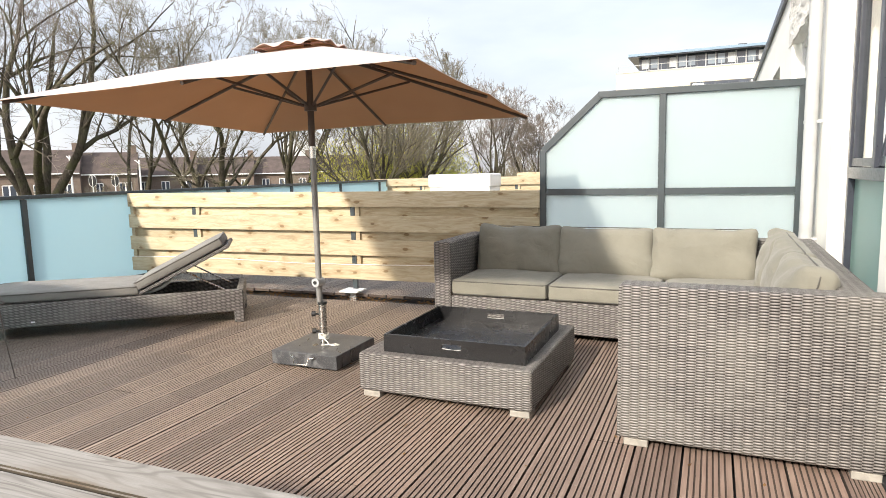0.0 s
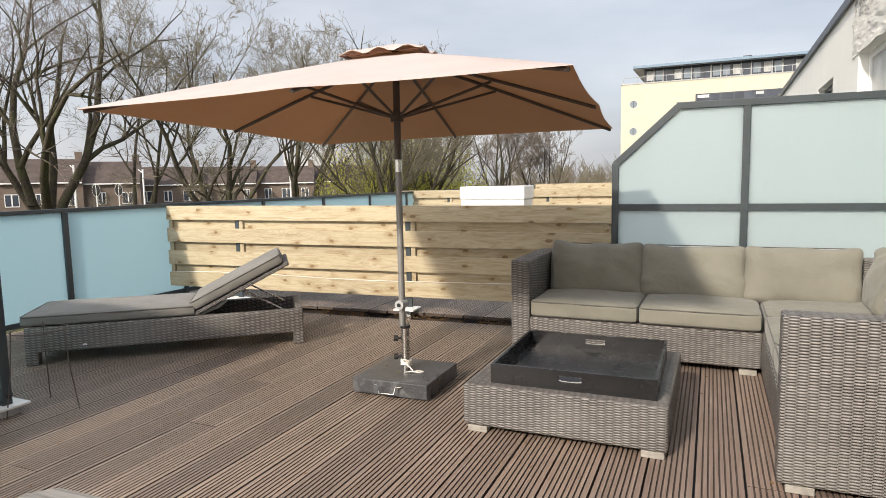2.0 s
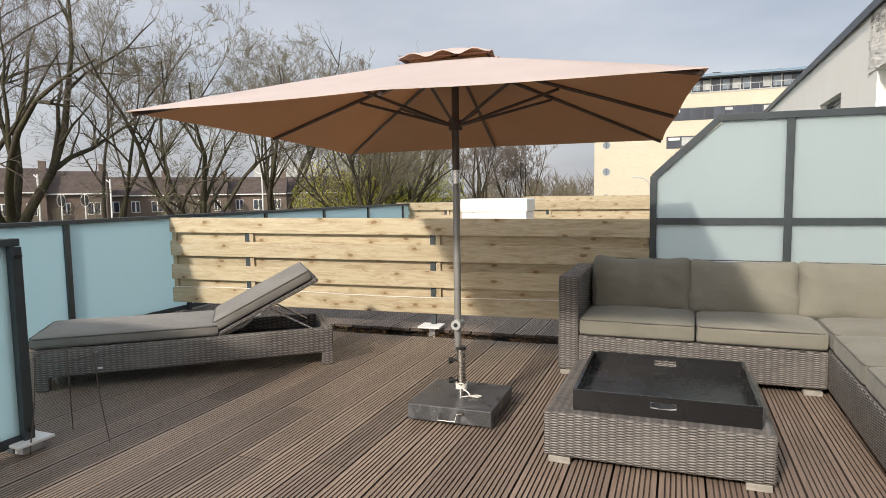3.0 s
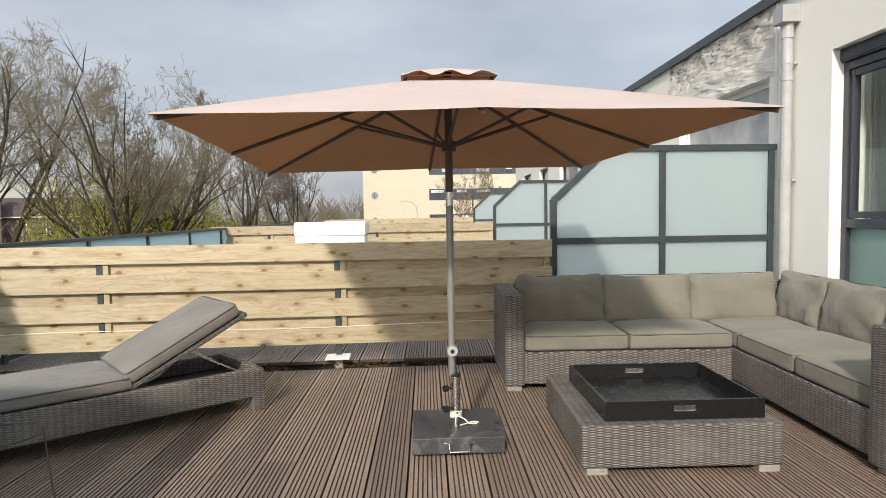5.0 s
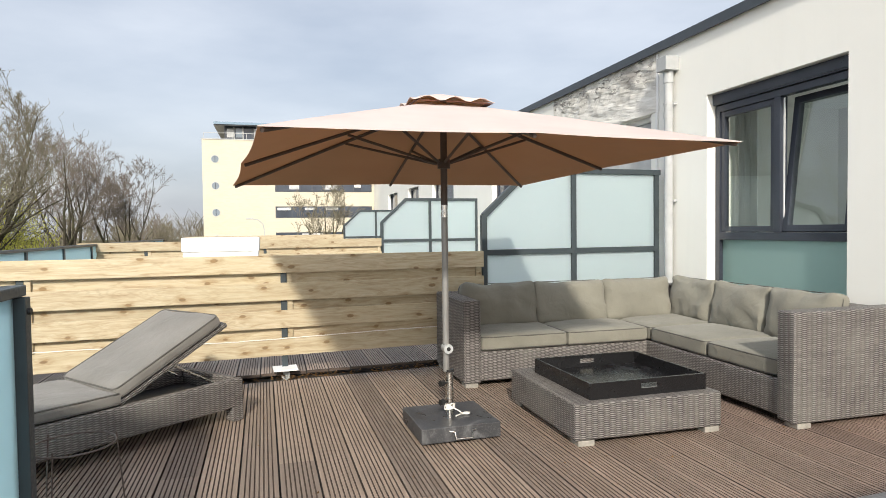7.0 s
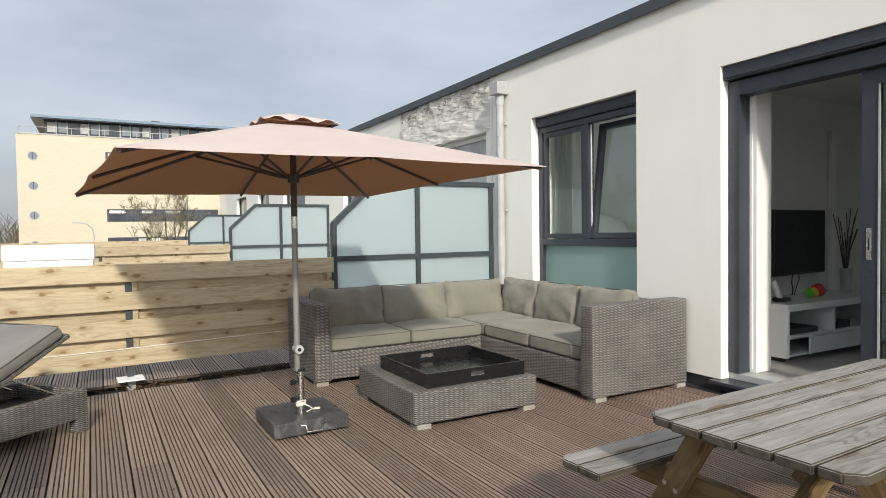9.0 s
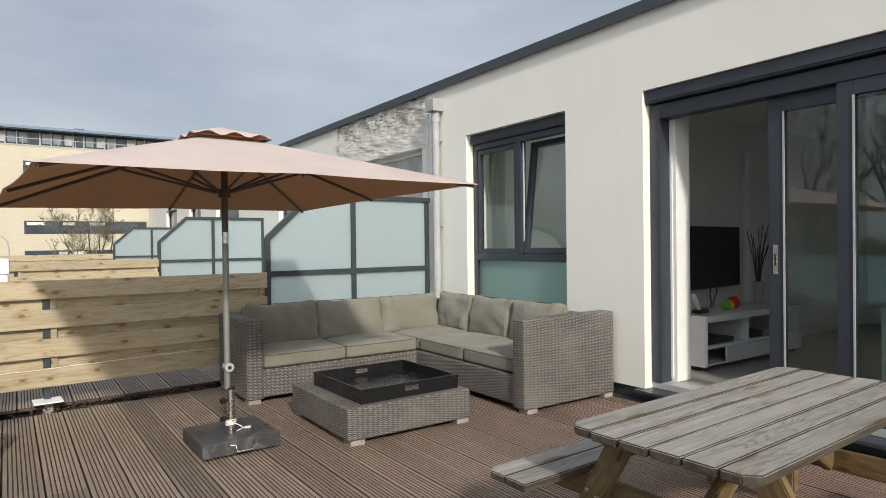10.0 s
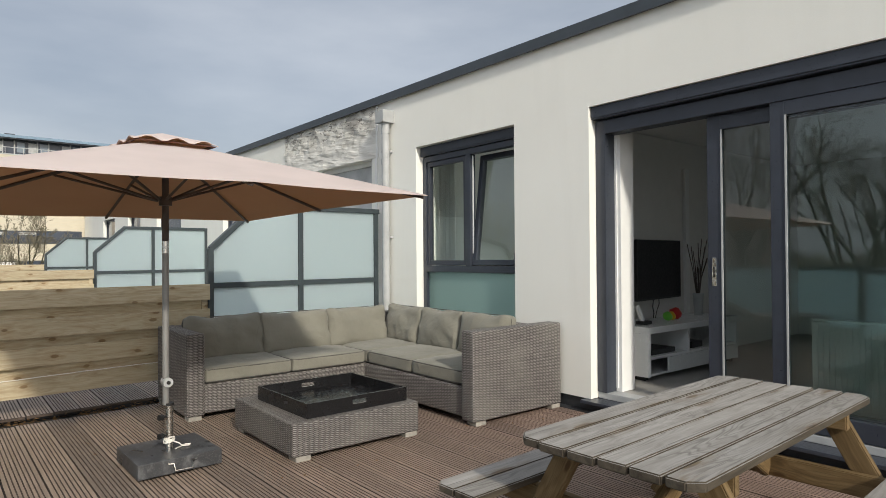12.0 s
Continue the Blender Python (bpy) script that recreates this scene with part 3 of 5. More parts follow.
structure("ceiling_bedroom", boxes((FX + 0.33, 2.9, 3.21, 5.6, 2.72, 2.8)), M["grey_ceiling"], "white ceiling behind the window", "ceiling")
structure("floor_bedroom", boxes((FX + 0.33, 2.9, 3.21, 5.6, 0.06, 0.165)), M["inner_floor"], "grey floor behind the window", "floor")


def ring(bm, x0, x1, y0, y1, z0, z1, t, b=None):
    """A rectangular frame in the plane of the wall."""
    b = t if b is None else b
    box(bm, x0, x1, y0, y0 + t, z0, z1, 0.004)
    box(bm, x0, x1, y1 - t, y1, z0, z1, 0.004)
    box(bm, x0, x1, y0 + t, y1 - t, z1 - t, z1, 0.004)
    box(bm, x0, x1, y0 + t, y1 - t, z0, z0 + b, 0.004)


def glaze(o):
    """Keep the gloss to the outer face of a pane and let daylight in."""
    o.visible_shadow = False
    if o.data.materials[0] in (M["glass"], M["coated"]):
        o.data.materials.append(M["clear"])
        for f in o.data.polygons:
            f.material_index = 0 if f.normal.x < -0.5 else 1
    return o


def pane(name, x, y0, y1, z0, z1, mat, parent, label=""):
    return glaze(part(name, boxes((x - 0.004, x + 0.004, y0, y1, z0, z1)), mat, parent, label))


# fill lamp added in an unseen opening to brighten the living room
room_fill = new("room_fill_lamp", bpy.data.lights.new("room_fill_lamp", "AREA"))
room_fill.data.shape, room_fill.data.size, room_fill.data.size_y, room_fill.data.energy, room_fill.data.color = "RECTANGLE", 1.5, 1.4, 7.0, (0.93, 0.97, 1.0)
room_fill.matrix_basis = look((6.38, -1.9, 1.65), (2.6, 2.6, 1.2))

# unseen fill lamp added to lift the room behind the window
bedroom_fill = new("bedroom_fill_lamp", bpy.data.lights.new("bedroom_fill_lamp", "AREA"))
bedroom_fill.data.shape, bedroom_fill.data.size, bedroom_fill.data.size_y, bedroom_fill.data.energy, bedroom_fill.data.color = "RECTANGLE", 0.9, 1.8, 12.0, (0.95, 1.0, 0.97)
bedroom_fill.matrix_basis = look((2.3, 3.23, 1.3), (1.7, 5.5, 1.3))

# window beside the sofa
win = tagged(thing("window_1", "dark framed window, one casement tilted open", "window"), kind="structure")
bm = bmesh.new()
ring(bm, 0.80, 0.88, 3.53, 5.16, 0.12, 2.58, 0.065)
box(bm, 0.80, 0.88, 3.595, 5.095, 1.20, 1.275, 0.004)
box(bm, 0.80, 0.88, 4.30, 4.375, 1.275, 2.515, 0.004)
part("window_frame", bm, M["frame"], win)
part("screen_box", boxes((0.775, 0.89, 3.525, 5.162, 2.585, 2.695), (0.765, 0.775, 3.525, 5.162, 2.60, 2.695), bevel=0.004), M["frame"], win, "dark sun screen box")
bm = bmesh.new()
ring(bm, 0.815, 0.87, 4.375, 5.095, 1.28, 2.51, 0.055)
part("sash", bm, M["frame"], win)
pane("pane", 0.845, 4.43, 5.04, 1.335, 2.455, M["coated"], win)
# tilted casement, hinged at its foot
bm = bmesh.new()
ring(bm, -0.03, 0.03, 3.60, 4.30, 0.0, 1.235, 0.06)
tilt = Matrix.Translation((0.85, 0, 1.28)) @ Matrix.Rotation(radians(6.5), 4, "Y")
sash = part("casement", bm, M["frame"], win, "casement tilted inwards", tilt)
glaze(part("pane", boxes((-0.004, 0.004, 3.66, 4.24, 0.06, 1.175)), M["coated"], sash))
bm = boxes((0.835, 0.842, 4.285, 4.30, 1.30, 2.50))
part("seal", bm, M["white"], win, "white inner edge of the rebate")
pane("frosted_pane", 0.845, 3.595, 5.095, 0.185, 1.20, M["frost_teal"], win, "frosted lower pane")
cu = bmesh.new()
folds = [[cu.verts.new((1.0 + 0.022 * math.sin(i * 1.15), 4.80 + i * 0.0075, z)) for i in range(41)] for z in (0.2, 2.55)]
for i in range(40):
    cu.faces.new((folds[0][i], folds[0][i + 1], folds[1][i + 1], folds[1][i]))
bmesh.ops.solidify(cu, geom=list(cu.faces), thickness=0.004)
tagged(part("curtain", cu, M["white"], smooth=True), "white folded curtain behind the window", "curtain")

# sliding door
door = tagged(thing("door_1", "dark framed sliding glass door standing open", "door"), kind="structure")
bm = bmesh.new()
box(bm, 0.79, 0.93, 2.495, 2.595, 0.17, 2.575, 0.004)
box(bm, 0.79, 0.93, -0.44, 2.495, 2.455, 2.575, 0.004)
box(bm, 0.79, 0.93, -0.44, -0.34, 0.17, 2.455, 0.004)
part("door_frame", bm, M["frame"], door)
part("screen_box", boxes((0.735, 0.90, -0.445, 2.597, 2.585, 2.695), (0.725, 0.735, -0.445, 2.597, 2.60, 2.697), bevel=0.004), M["frame"], door, "dark sun screen box above the door")
part("threshold", boxes((0.80, 0.95, -0.44, 2.595, 0.112, 0.168), bevel=0.006), M["zinc"], door, "grey metal threshold")
fl = boxes((0.62, 0.798, -0.44, 2.66, 0.085, 0.112), bevel=0.004)
part("flashing", fl, M["frame"], door, "dark flashing under the door")
bm = bmesh.new()
ring(bm, 0.80, 0.855, -0.34, 1.10, 0.175, 2.455, 0.10, 0.13)
part("fixed_frame", bm, M["frame"], door)
pane("pane", 0.828, -0.24, 1.0, 0.305, 2.355, M["glass"], door)
bm = bmesh.new()
ring(bm, 0.865, 0.92, 0.10, 1.60, 0.18, 2.45, 0.11, 0.13)
leaf = part("sliding_leaf", bm, M["frame"], door)
pane("pane", 0.893, 0.21, 1.49, 0.31, 2.34, M["glass"], leaf)
part("gasket", boxes((0.858, 0.866, 1.478, 1.490, 0.31, 2.34)), M["zinc"], leaf, "pale glazing seal")
part("gasket", boxes((0.793, 0.801, 0.988, 1.0, 0.305, 2.355)), M["zinc"], door, "pale glazing seal")
part("handle_plate", boxes((0.858, 0.866, 1.53, 1.565, 1.14, 1.36), bevel=0.003), M["steel"], leaf, "brushed steel flush handle")
part("handle_recess", boxes((0.856, 0.8585, 1.543, 1.553, 1.21, 1.29)), M["black"], leaf)
part("jamb_lining", boxes((0.935, 1.13, 2.44, 2.60, 0.17, 2.6)), M["white"], door, "white inner jamb")
part("edge_strip", boxes((0.925, 0.935, 2.475, 2.495, 0.2, 2.45)), M["white"], door, "white seal strip")

# neighbour's openings
for i, (y0, y1, z0, z1) in enumerate(holes[2:]):
    w = tagged(thing("window_%d" % (i + 2), "neighbour's window in a dark frame" if i else "neighbour's opening closed with grey sheeting", "window"), kind="structure")
    bm = bmesh.new()
    zb = max(z0, 0.12)
    ring(bm, 0.80, 0.87, y0 + 0.002, y1 - 0.002, zb, z1 - 0.002, 0.06)
    part("window_frame", bm, M["white"] if i == 0 else M["frame"], w)
    part("pane", boxes((0.83, 0.84, y0 + 0.06, y1 - 0.06, zb + 0.06, z1 - 0.06)), M["sheet"] if i == 0 else M["pane"], w)

# downpipe
pipe = thing("downpipe", "grey rainwater downpipe with a square hopper head", "downpipe")
bm = bmesh.new()
tube(bm, (0.625, 5.71, 0.0), (0.625, 5.71, 3.02), 0.048, n=20)
part("pipe", bm, M["zinc"], pipe, smooth=True)
bm = bmesh.new()
tube(bm, (0.625, 5.71, 2.55), (0.625, 5.71, 2.62), 0.053, n=20)
part("collar", bm, M["zinc"], pipe, smooth=True)
bm = bmesh.new()
tube(bm, (0.625, 5.71, 2.94), (0.625, 5.71, 3.075), 0.055, n=20)
part("collar", bm, M["zinc"], pipe, smooth=True)
bm = boxes((0.53, 0.70, 5.62, 5.80, 3.07, 3.225), bevel=0.008)
part("hopper", bm, M["zinc"], pipe)
for z in (1.62, 2.7, 0.7):
    bm = bmesh.new()
    tube(bm, (0.625, 5.71, z), (0.625, 5.71, z + 0.022), 0.052, n=20)
    box(bm, 0.66, 0.70, 5.66, 5.68, z, z + 0.022)
    part("clamp", bm, M["zinc"], pipe, smooth=True)


# ---- glass screens between the terraces ----
def glass_screen(m, group):
    """Frame in local coordinates: x along it from the free end to the wall, z up."""
    s = thing("glass_screen", "frosted glass privacy screen in a dark metal frame", "screen", m, group)
    W, H, CUT, LOW, BAR, T = 2.19, 1.99, 0.535, 1.475, 1.09, 0.03
    f = 0.058

    def bar(name, a, b, t=f):
        a, b = Vector(a), Vector(b)
        bm2 = boxes((-t / 2, t / 2, -T, T, 0, (b - a).length), bevel=0.004)
        return part(name, bm2, M["anthracite"], s, m=Matrix.Translation(a) @ (b - a).to_track_quat("Z", "Y").to_matrix().to_4x4())

    bar("post", (f / 2, 0, 0.03), (f / 2, 0, LOW + 0.01))
    bar("post", (1.086, 0, 0.03), (1.086, 0, H - f))
    bar("post", (W - f / 2, 0, 0.03), (W - f / 2, 0, H - f))
    part("top_rail", boxes((CUT, W + 0.02, -T - 0.004, T + 0.004, H - f, H), bevel=0.004), M["anthracite"], s)
    bar("sloping_rail", (f / 2, 0, LOW), (CUT + 0.02, 0, H - f / 2))
    for x0, x1 in ((f, 1.086 - f / 2), (1.086 + f / 2, W - f)):
        part("mid_rail", boxes((x0, x1, -T + 0.003, T - 0.003, BAR - f / 2, BAR + f / 2)), M["anthracite"], s)
        part("bottom_rail", boxes((x0, x1, -T + 0.003, T - 0.003, 0.06, 0.06 + f)), M["anthracite"], s)
        part("lower_pane", boxes((x0, x1, -0.005, 0.005, 0.06 + f, BAR - f / 2)), M["frost"], s)
    part("upper_pane", boxes((1.086 + f / 2, W - f, -0.005, 0.005, BAR + f / 2, H - f)), M["frost"], s)
    bm = bmesh.new()
    out = [(f, BAR + f / 2), (1.086 - f / 2, BAR + f / 2), (1.086 - f / 2, H - f), (CUT + 0.04, H - f), (f, LOW)]
    va = [bm.verts.new((x, -0.005, z)) for x, z in out]
    vb = [bm.verts.new((x, 0.005, z)) for x, z in out]
    bm.faces.new(va)
    bm.faces.new(vb[::-1])
    for i in range(len(out)):
        j = (i + 1) % len(out)
        bm.faces.new((va[i], va[j], vb[j], vb[i]))
    part("cut_corner_pane", bm, M["frost"], s)
    return s


SK = math.degrees(math.atan(SKEW))
scr = glass_screen(pose(-1.575, 5.79, 0, 0, 0, SK - 0.6), "terrace glass screens")
for (px, py) in ((-1.48, 12.55), (-1.40, 20.2)):
    copy_thing(scr, pose(px, py, 0.02, 0, 0, SK))


# ---- railing along the roof edge ----
def railing(m, length, step, label, name="railing"):
    """Posts, cap and frosted panes along local x."""
    r = thing(name, label, "railing", m)
    n = max(1, round(length / step))
    xs = [length * i / n for i in range(n + 1)]
    part("cap_rail", boxes((-0.03, length + 0.03, -0.032, 0.032, 1.115, 1.155), bevel=0.005), M["anthracite"], r)
    for x in xs:
        part("post", boxes((x - 0.028, x + 0.028, -0.03, 0.045, 0.0, 1.112), bevel=0.004), M["anthracite"], r)
    for a, b in zip(xs, xs[1:]):
        part("bottom_rail", boxes((a + 0.03, b - 0.03, -0.018, 0.018, 0.05, 0.10)), M["anthracite"], r)
        part("pane", boxes((a + 0.03, b - 0.03, -0.006, 0.006, 0.10, 1.114)), M["frost_blue"], r)
    return r


railing(pose(-6.72, 1.17, 0, 0, 0, 90), 18.0, 1.48, "roof edge railing of dark metal with frosted blue glass")
railing(pose(-6.66, 2.20, 0), 2.02, 1.45, "railing that closes the terrace beside the lounger")
near_rail = railing(pose(-4.60, 2.23, 0, 0, 0, -90), 7.2, 1.45, "near railing of dark metal with frosted blue glass")
part("base_plate", boxes((-0.10, 0.10, -0.10, 0.10, 0.055, 0.070), bevel=0.003), M["white"], near_rail, "white base plate")
part("base_block", boxes((-0.06, 0.05, -0.05, 0.05, 0.0, 0.055)), M["zinc"], near_rail)
for z in (0.12, 1.06):
    for p, q in (((0.0, 0.045, z), (0.0, 0.056, z)), ((-0.028, 0.01, z), (-0.045, 0.01, z))):
        bm = bmesh.new()
        tube(bm, p, q, 0.013, n=12)
        part("bolt", bm, M["black"], near_rail)


# ---- wooden fences ----
def plank_mesh(name, length, w, t, bevel=0.004):
    bm2 = boxes((-length / 2, length / 2, -t / 2, t / 2, -w / 2, w / 2), bevel=bevel)
    return mesh_of(name, bm2, M["pine"])


def fence(m, length, label, posts, full=True):
    """Hit and miss boards along local x; y is the thickness."""
    f = thing("wooden_fence", label, "fence", m, "terrace fences")
    front = [1.037, 0.778, 0.519, 0.260] if full else [1.037]
    back = [0.908, 0.649, 0.39] if full else [0.86]
    for i, z in enumerate(front + back):
        isb = i >= len(front)
        o = new("board", plank_mesh("board", length, 0.165 if not isb else 0.16, 0.022))
        o.parent = f
        o.matrix_basis = Matrix.Translation((length / 2, 0.045 if isb else -0.011, z)) @ Matrix.Rotation(radians(random.uniform(-0.25, 0.25)), 4, "Y")
    for p in posts:
        part("metal_post", boxes((p - 0.032, p + 0.022, 0.004, 0.030, 0.05, 1.10), bevel=0.003), M["anthracite"], f, "dark flat metal post")
        part("batten", boxes((p + 0.026, p + 0.075, 0.0035, 0.031, 0.19, 1.11), bevel=0.003), M["pine"], f)
        part("post_plate", boxes((p - 0.12, p + 0.10, -0.15, 0.06, 0.055, 0.070), bevel=0.003), M["white"], f, "white base plate")
        part("post_block", boxes((p - 0.045, p + 0.03, -0.06, 0.04, -0.07, 0.054)), M["zinc"], f)
    for p in (0.03, length - 0.055):
        part("batten", boxes((p - 0.022, p + 0.03, 0.0035, 0.031, 0.18, 1.11), bevel=0.003), M["pine"], f)
    return f


C0, S0 = math.cos(radians(SK)), math.sin(radians(SK))
FL = 5.13 / C0
fence_a = fence(pose(-6.70, skew_y(5.63, -6.70), 0, 0, 0, SK), FL, "new pine hit and miss fence on dark metal posts", [(-5.70 + 6.70) / C0, (-3.58 + 6.70) / C0])
random.seed(4)
cord = []
for i in range(60):
    s = i / 59
    cord.append((0.05 + s * (FL - 0.1), -0.027, 0.345 + 0.012 * math.sin(s * 9) + 0.004 * random.random()))
tagged(part("cord", rod(cord, 0.004, 5), M["rope"], None, m=fence_a.matrix_basis.copy()), "white cord strung along the fence", "cord")
fence(pose(-7.0, 11.98, 0.05, 0, 0, SK), 5.5, "neighbour's pine fence further along the terraces", [1.1, 3.2])
fence(pose(-6.2, 19.9, 0.09, 0, 0, SK), 4.8, "distant pine fence beyond the neighbour's terrace", [1.1, 3.2])

cover = thing("storage_box", "white covered garden box on the neighbour's terrace", "box")
bm = boxes((-5.13, -3.91, 10.85, 11.45, 0.03, 1.0), bevel=0.02)
part("body", bm, M["white"], cover)
bm = boxes((-5.15, -3.89, 10.83, 11.47, 1.0, 1.245), bevel=0.03)
part("lid", bm, M["white"], cover)


# ---- terrace furniture ----
def wicker_foot(x, y, parent, s=0.055):
    part("foot", boxes((x - s, x + s, y - s, y + s, 0.0, 0.035), bevel=0.004), M["pad"], parent, "pale worn foot block")


def wicker_block(bm, *b, bevel=0.018):
    box(bm, *b, bevel=bevel, seg=3)


SH, SEAT = 0.737, 0.30
X0, X1, XI, XR = -2.15, -2.0, -0.395, 0.655
Y0, YF, YB = 2.90, 4.58, 5.48
sofa = thing("corner_sofa", "grey wicker corner sofa with taupe cushions", "sofa")
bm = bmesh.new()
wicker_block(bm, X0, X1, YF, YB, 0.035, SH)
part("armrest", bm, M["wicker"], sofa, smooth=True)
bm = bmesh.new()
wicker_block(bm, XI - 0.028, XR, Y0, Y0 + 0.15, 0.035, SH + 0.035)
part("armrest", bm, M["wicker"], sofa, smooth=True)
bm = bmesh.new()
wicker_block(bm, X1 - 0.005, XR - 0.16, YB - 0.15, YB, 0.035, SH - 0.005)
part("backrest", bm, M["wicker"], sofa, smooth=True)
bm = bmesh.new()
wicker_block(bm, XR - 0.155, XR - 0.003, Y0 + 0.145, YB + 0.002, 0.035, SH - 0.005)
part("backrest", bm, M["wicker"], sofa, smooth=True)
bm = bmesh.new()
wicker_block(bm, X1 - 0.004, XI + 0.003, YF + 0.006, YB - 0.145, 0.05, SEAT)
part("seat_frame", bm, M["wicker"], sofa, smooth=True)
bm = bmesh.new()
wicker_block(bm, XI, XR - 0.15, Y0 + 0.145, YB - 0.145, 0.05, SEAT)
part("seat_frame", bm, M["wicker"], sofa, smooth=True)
for x, y in ((X0 + 0.07, YF + 0.06), (X0 + 0.07, YB - 0.06), (XI - 0.08, YF + 0.07), (XI + 0.06, Y0 + 0.06), (XR - 0.07, Y0 + 0.06), (XR - 0.07, YB - 0.06)):
    wicker_foot(x, y, sofa)


def seat_cushion(cx, cy, w, d, label, seed, rz=0.0, h=0.135):
    c = thing("seat_cushion", label, "cushion", pose(cx, cy, SEAT + 0.001, 0, 0, rz), "sofa seat cushions")
    part("cover", soft_box(w, d, h, 0.018, 0.035, seed=seed), M["cushion"], c, smooth=True)
    part("piping", rod(loop_rect(w - 0.012, d - 0.012, h - 0.016, 0.04), 0.0055, 6, True), M["piping"], c, smooth=True)
    part("piping", rod(loop_rect(w - 0.012, d - 0.012, 0.018, 0.04), 0.005, 6, True), M["piping"], c, smooth=True)
    return c


SL = "taupe seat cushion with dark piping on the wicker sofa"
dx = (XI - X1) / 2
for i in range(2):
    seat_cushion(X1 + dx * (i + 0.5) + 0.0, YF + 0.37, dx - 0.006, 0.76, SL, i)
seat_cushion(XI + 0.445, YF + 0.37, 0.86, 0.76, "taupe corner seat cushion of the wicker sofa", 3)
dy = (YF - 0.02 - (Y0 + 0.15)) / 2
for i in range(2):
    seat_cushion(XI + 0.44, Y0 + 0.155 + dy * (i + 0.5), 0.86, dy - 0.006, SL, 5 + i, 0)


def back_cushion(cx, cy, w, rz, label, seed, lean=13, z=SEAT + 0.09, h=0.43):
    c = thing("back_cushion", label, "cushion", pose(cx, cy, z) @ pose(0, 0, 0, 0, 0, rz) @ pose(0, 0, 0, -lean, 0, random.uniform(-1.5, 1.5)), "sofa back cushions")
    part("cover", soft_box(w, 0.19, h, 0.045, 0.055, seed=seed, wrinkle=0.02), M["cushion"], c, smooth=True)
    part("seam", rod([(x, 0.0, zz) for x, _, zz in [(p[0], 0, p[1] + h / 2) for p in loop_rect(w + 0.004, h + 0.004, 0, 0.06)]], 0.004, 5, True), M["piping"], c, smooth=True)
    return c


random.seed(11)
BL = "plump taupe back cushion leaning on the wicker back"
bw = (XI + 0.50 - X1) / 3 + 0.05
for i in range(3):
    back_cushion(X1 + 0.02 + bw * (i + 0.5) - (0.01 * i), YB - 0.30, bw + 0.01, 0, BL, 20 + i)
for i in range(3):
    back_cushion(XR - 0.31, 4.93 - 0.655 * i, 0.67 if i < 2 else 0.62, -90, BL, 30 + i)

# coffee table
TX0, TX1, TY0, TY1, TZ = -1.93, -0.875, 3.03, 4.08, 0.262
ct = thing("coffee_table", "low square grey wicker coffee table", "table")
bm = bmesh.new()
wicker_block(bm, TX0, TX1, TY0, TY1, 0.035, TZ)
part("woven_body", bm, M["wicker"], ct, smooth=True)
for x in (TX0 + 0.08, TX1 - 0.07):
    for y in (TY0 + 0.06, TY1 - 0.06):
        wicker_foot(x, y, ct)

tray = thing("serving_tray", "large black lacquered tray with cut-out grips", "tray", pose(-1.37, 3.51, TZ + 0.001, 0, 0, 1.0))
TW, TD, TH, TT = 0.86, 0.81, 0.105, 0.016


def tray_side(name, grip, m):
    """A side board, with a slot for the hand where grip is set; along local x."""
    bm2 = bmesh.new()
    L2 = TW / 2 if grip else TD / 2
    if grip:
        box(bm2, -L2, -0.06, -TT / 2, TT / 2, 0, TH)
        box(bm2, 0.06, L2, -TT / 2, TT / 2, 0, TH)
        box(bm2, -0.06, 0.06, -TT / 2, TT / 2, 0, 0.045)
        box(bm2, -0.06, 0.06, -TT / 2, TT / 2, 0.078, TH)
    else:
        box(bm2, -L2 + TT, L2 - TT, -TT / 2, TT / 2, 0, TH)
    return part(name, bm2, M["tray"], tray, m=m)


tray_side("side_board", True, pose(0, -TD / 2 + TT / 2, 0))
tray_side("side_board", True, pose(0, TD / 2 - TT / 2, 0))
tray_side("side_board", False, pose(-TW / 2 + TT / 2, 0, 0, 0, 0, 90))
tray_side("side_board", False, pose(TW / 2 - TT / 2, 0, 0, 0, 0, 90))
part("bottom", boxes((-TW / 2 + TT, TW / 2 - TT, -TD / 2 + TT, TD / 2 - TT, 0.004, 0.018)), M["tray"], tray)
for s in (-1, 1):
    y = s * (TD / 2 - TT / 2)
    part("grip_rim", rod([(0.062 * math.copysign(min(1, abs(math.cos(a)) * 1.25), math.cos(a)), y, 0.0615 + 0.018 * math.sin(a)) for a in [2 * math.pi * i / 20 for i in range(20)]], 0.003, 6, True), M["pole"], tray, "metal rim of the grip")

# parasol
PX, PY = -2.585, 3.585
par = thing("parasol", "open square brown parasol on a grey pole", "parasol", pose(PX, PY, 0))
bm = bmesh.new()
tube(bm, (0, 0, 0.40), (0, 0, 1.42), 0.0215, n=16)
part("lower_pole", bm, M["pole"], par, smooth=True)
bm = bmesh.new()
tube(bm, (0, 0, 1.42), (0, 0, 1.50), 0.0225, n=16)
part("pole_joint", bm, M["steel"], par, "bright metal joint", smooth=True)
bm = bmesh.new()
tube(bm, (0, 0, 1.50), (0, 0, 2.20), 0.0225, n=16)
part("upper_pole", bm, M["rib"], par, smooth=True)
bm = bmesh.new()
tube(bm, (0, 0, 1.74), (0, 0, 1.80), 0.042, n=16)
part("runner", bm, M["rib"], par, smooth=True)
bm = bmesh.new()
tube(bm, (0, 0, 2.10), (0, 0, 2.15), 0.045, n=16)
part("crown_hub", bm, M["rib"], par, smooth=True)
bm = bmesh.new()
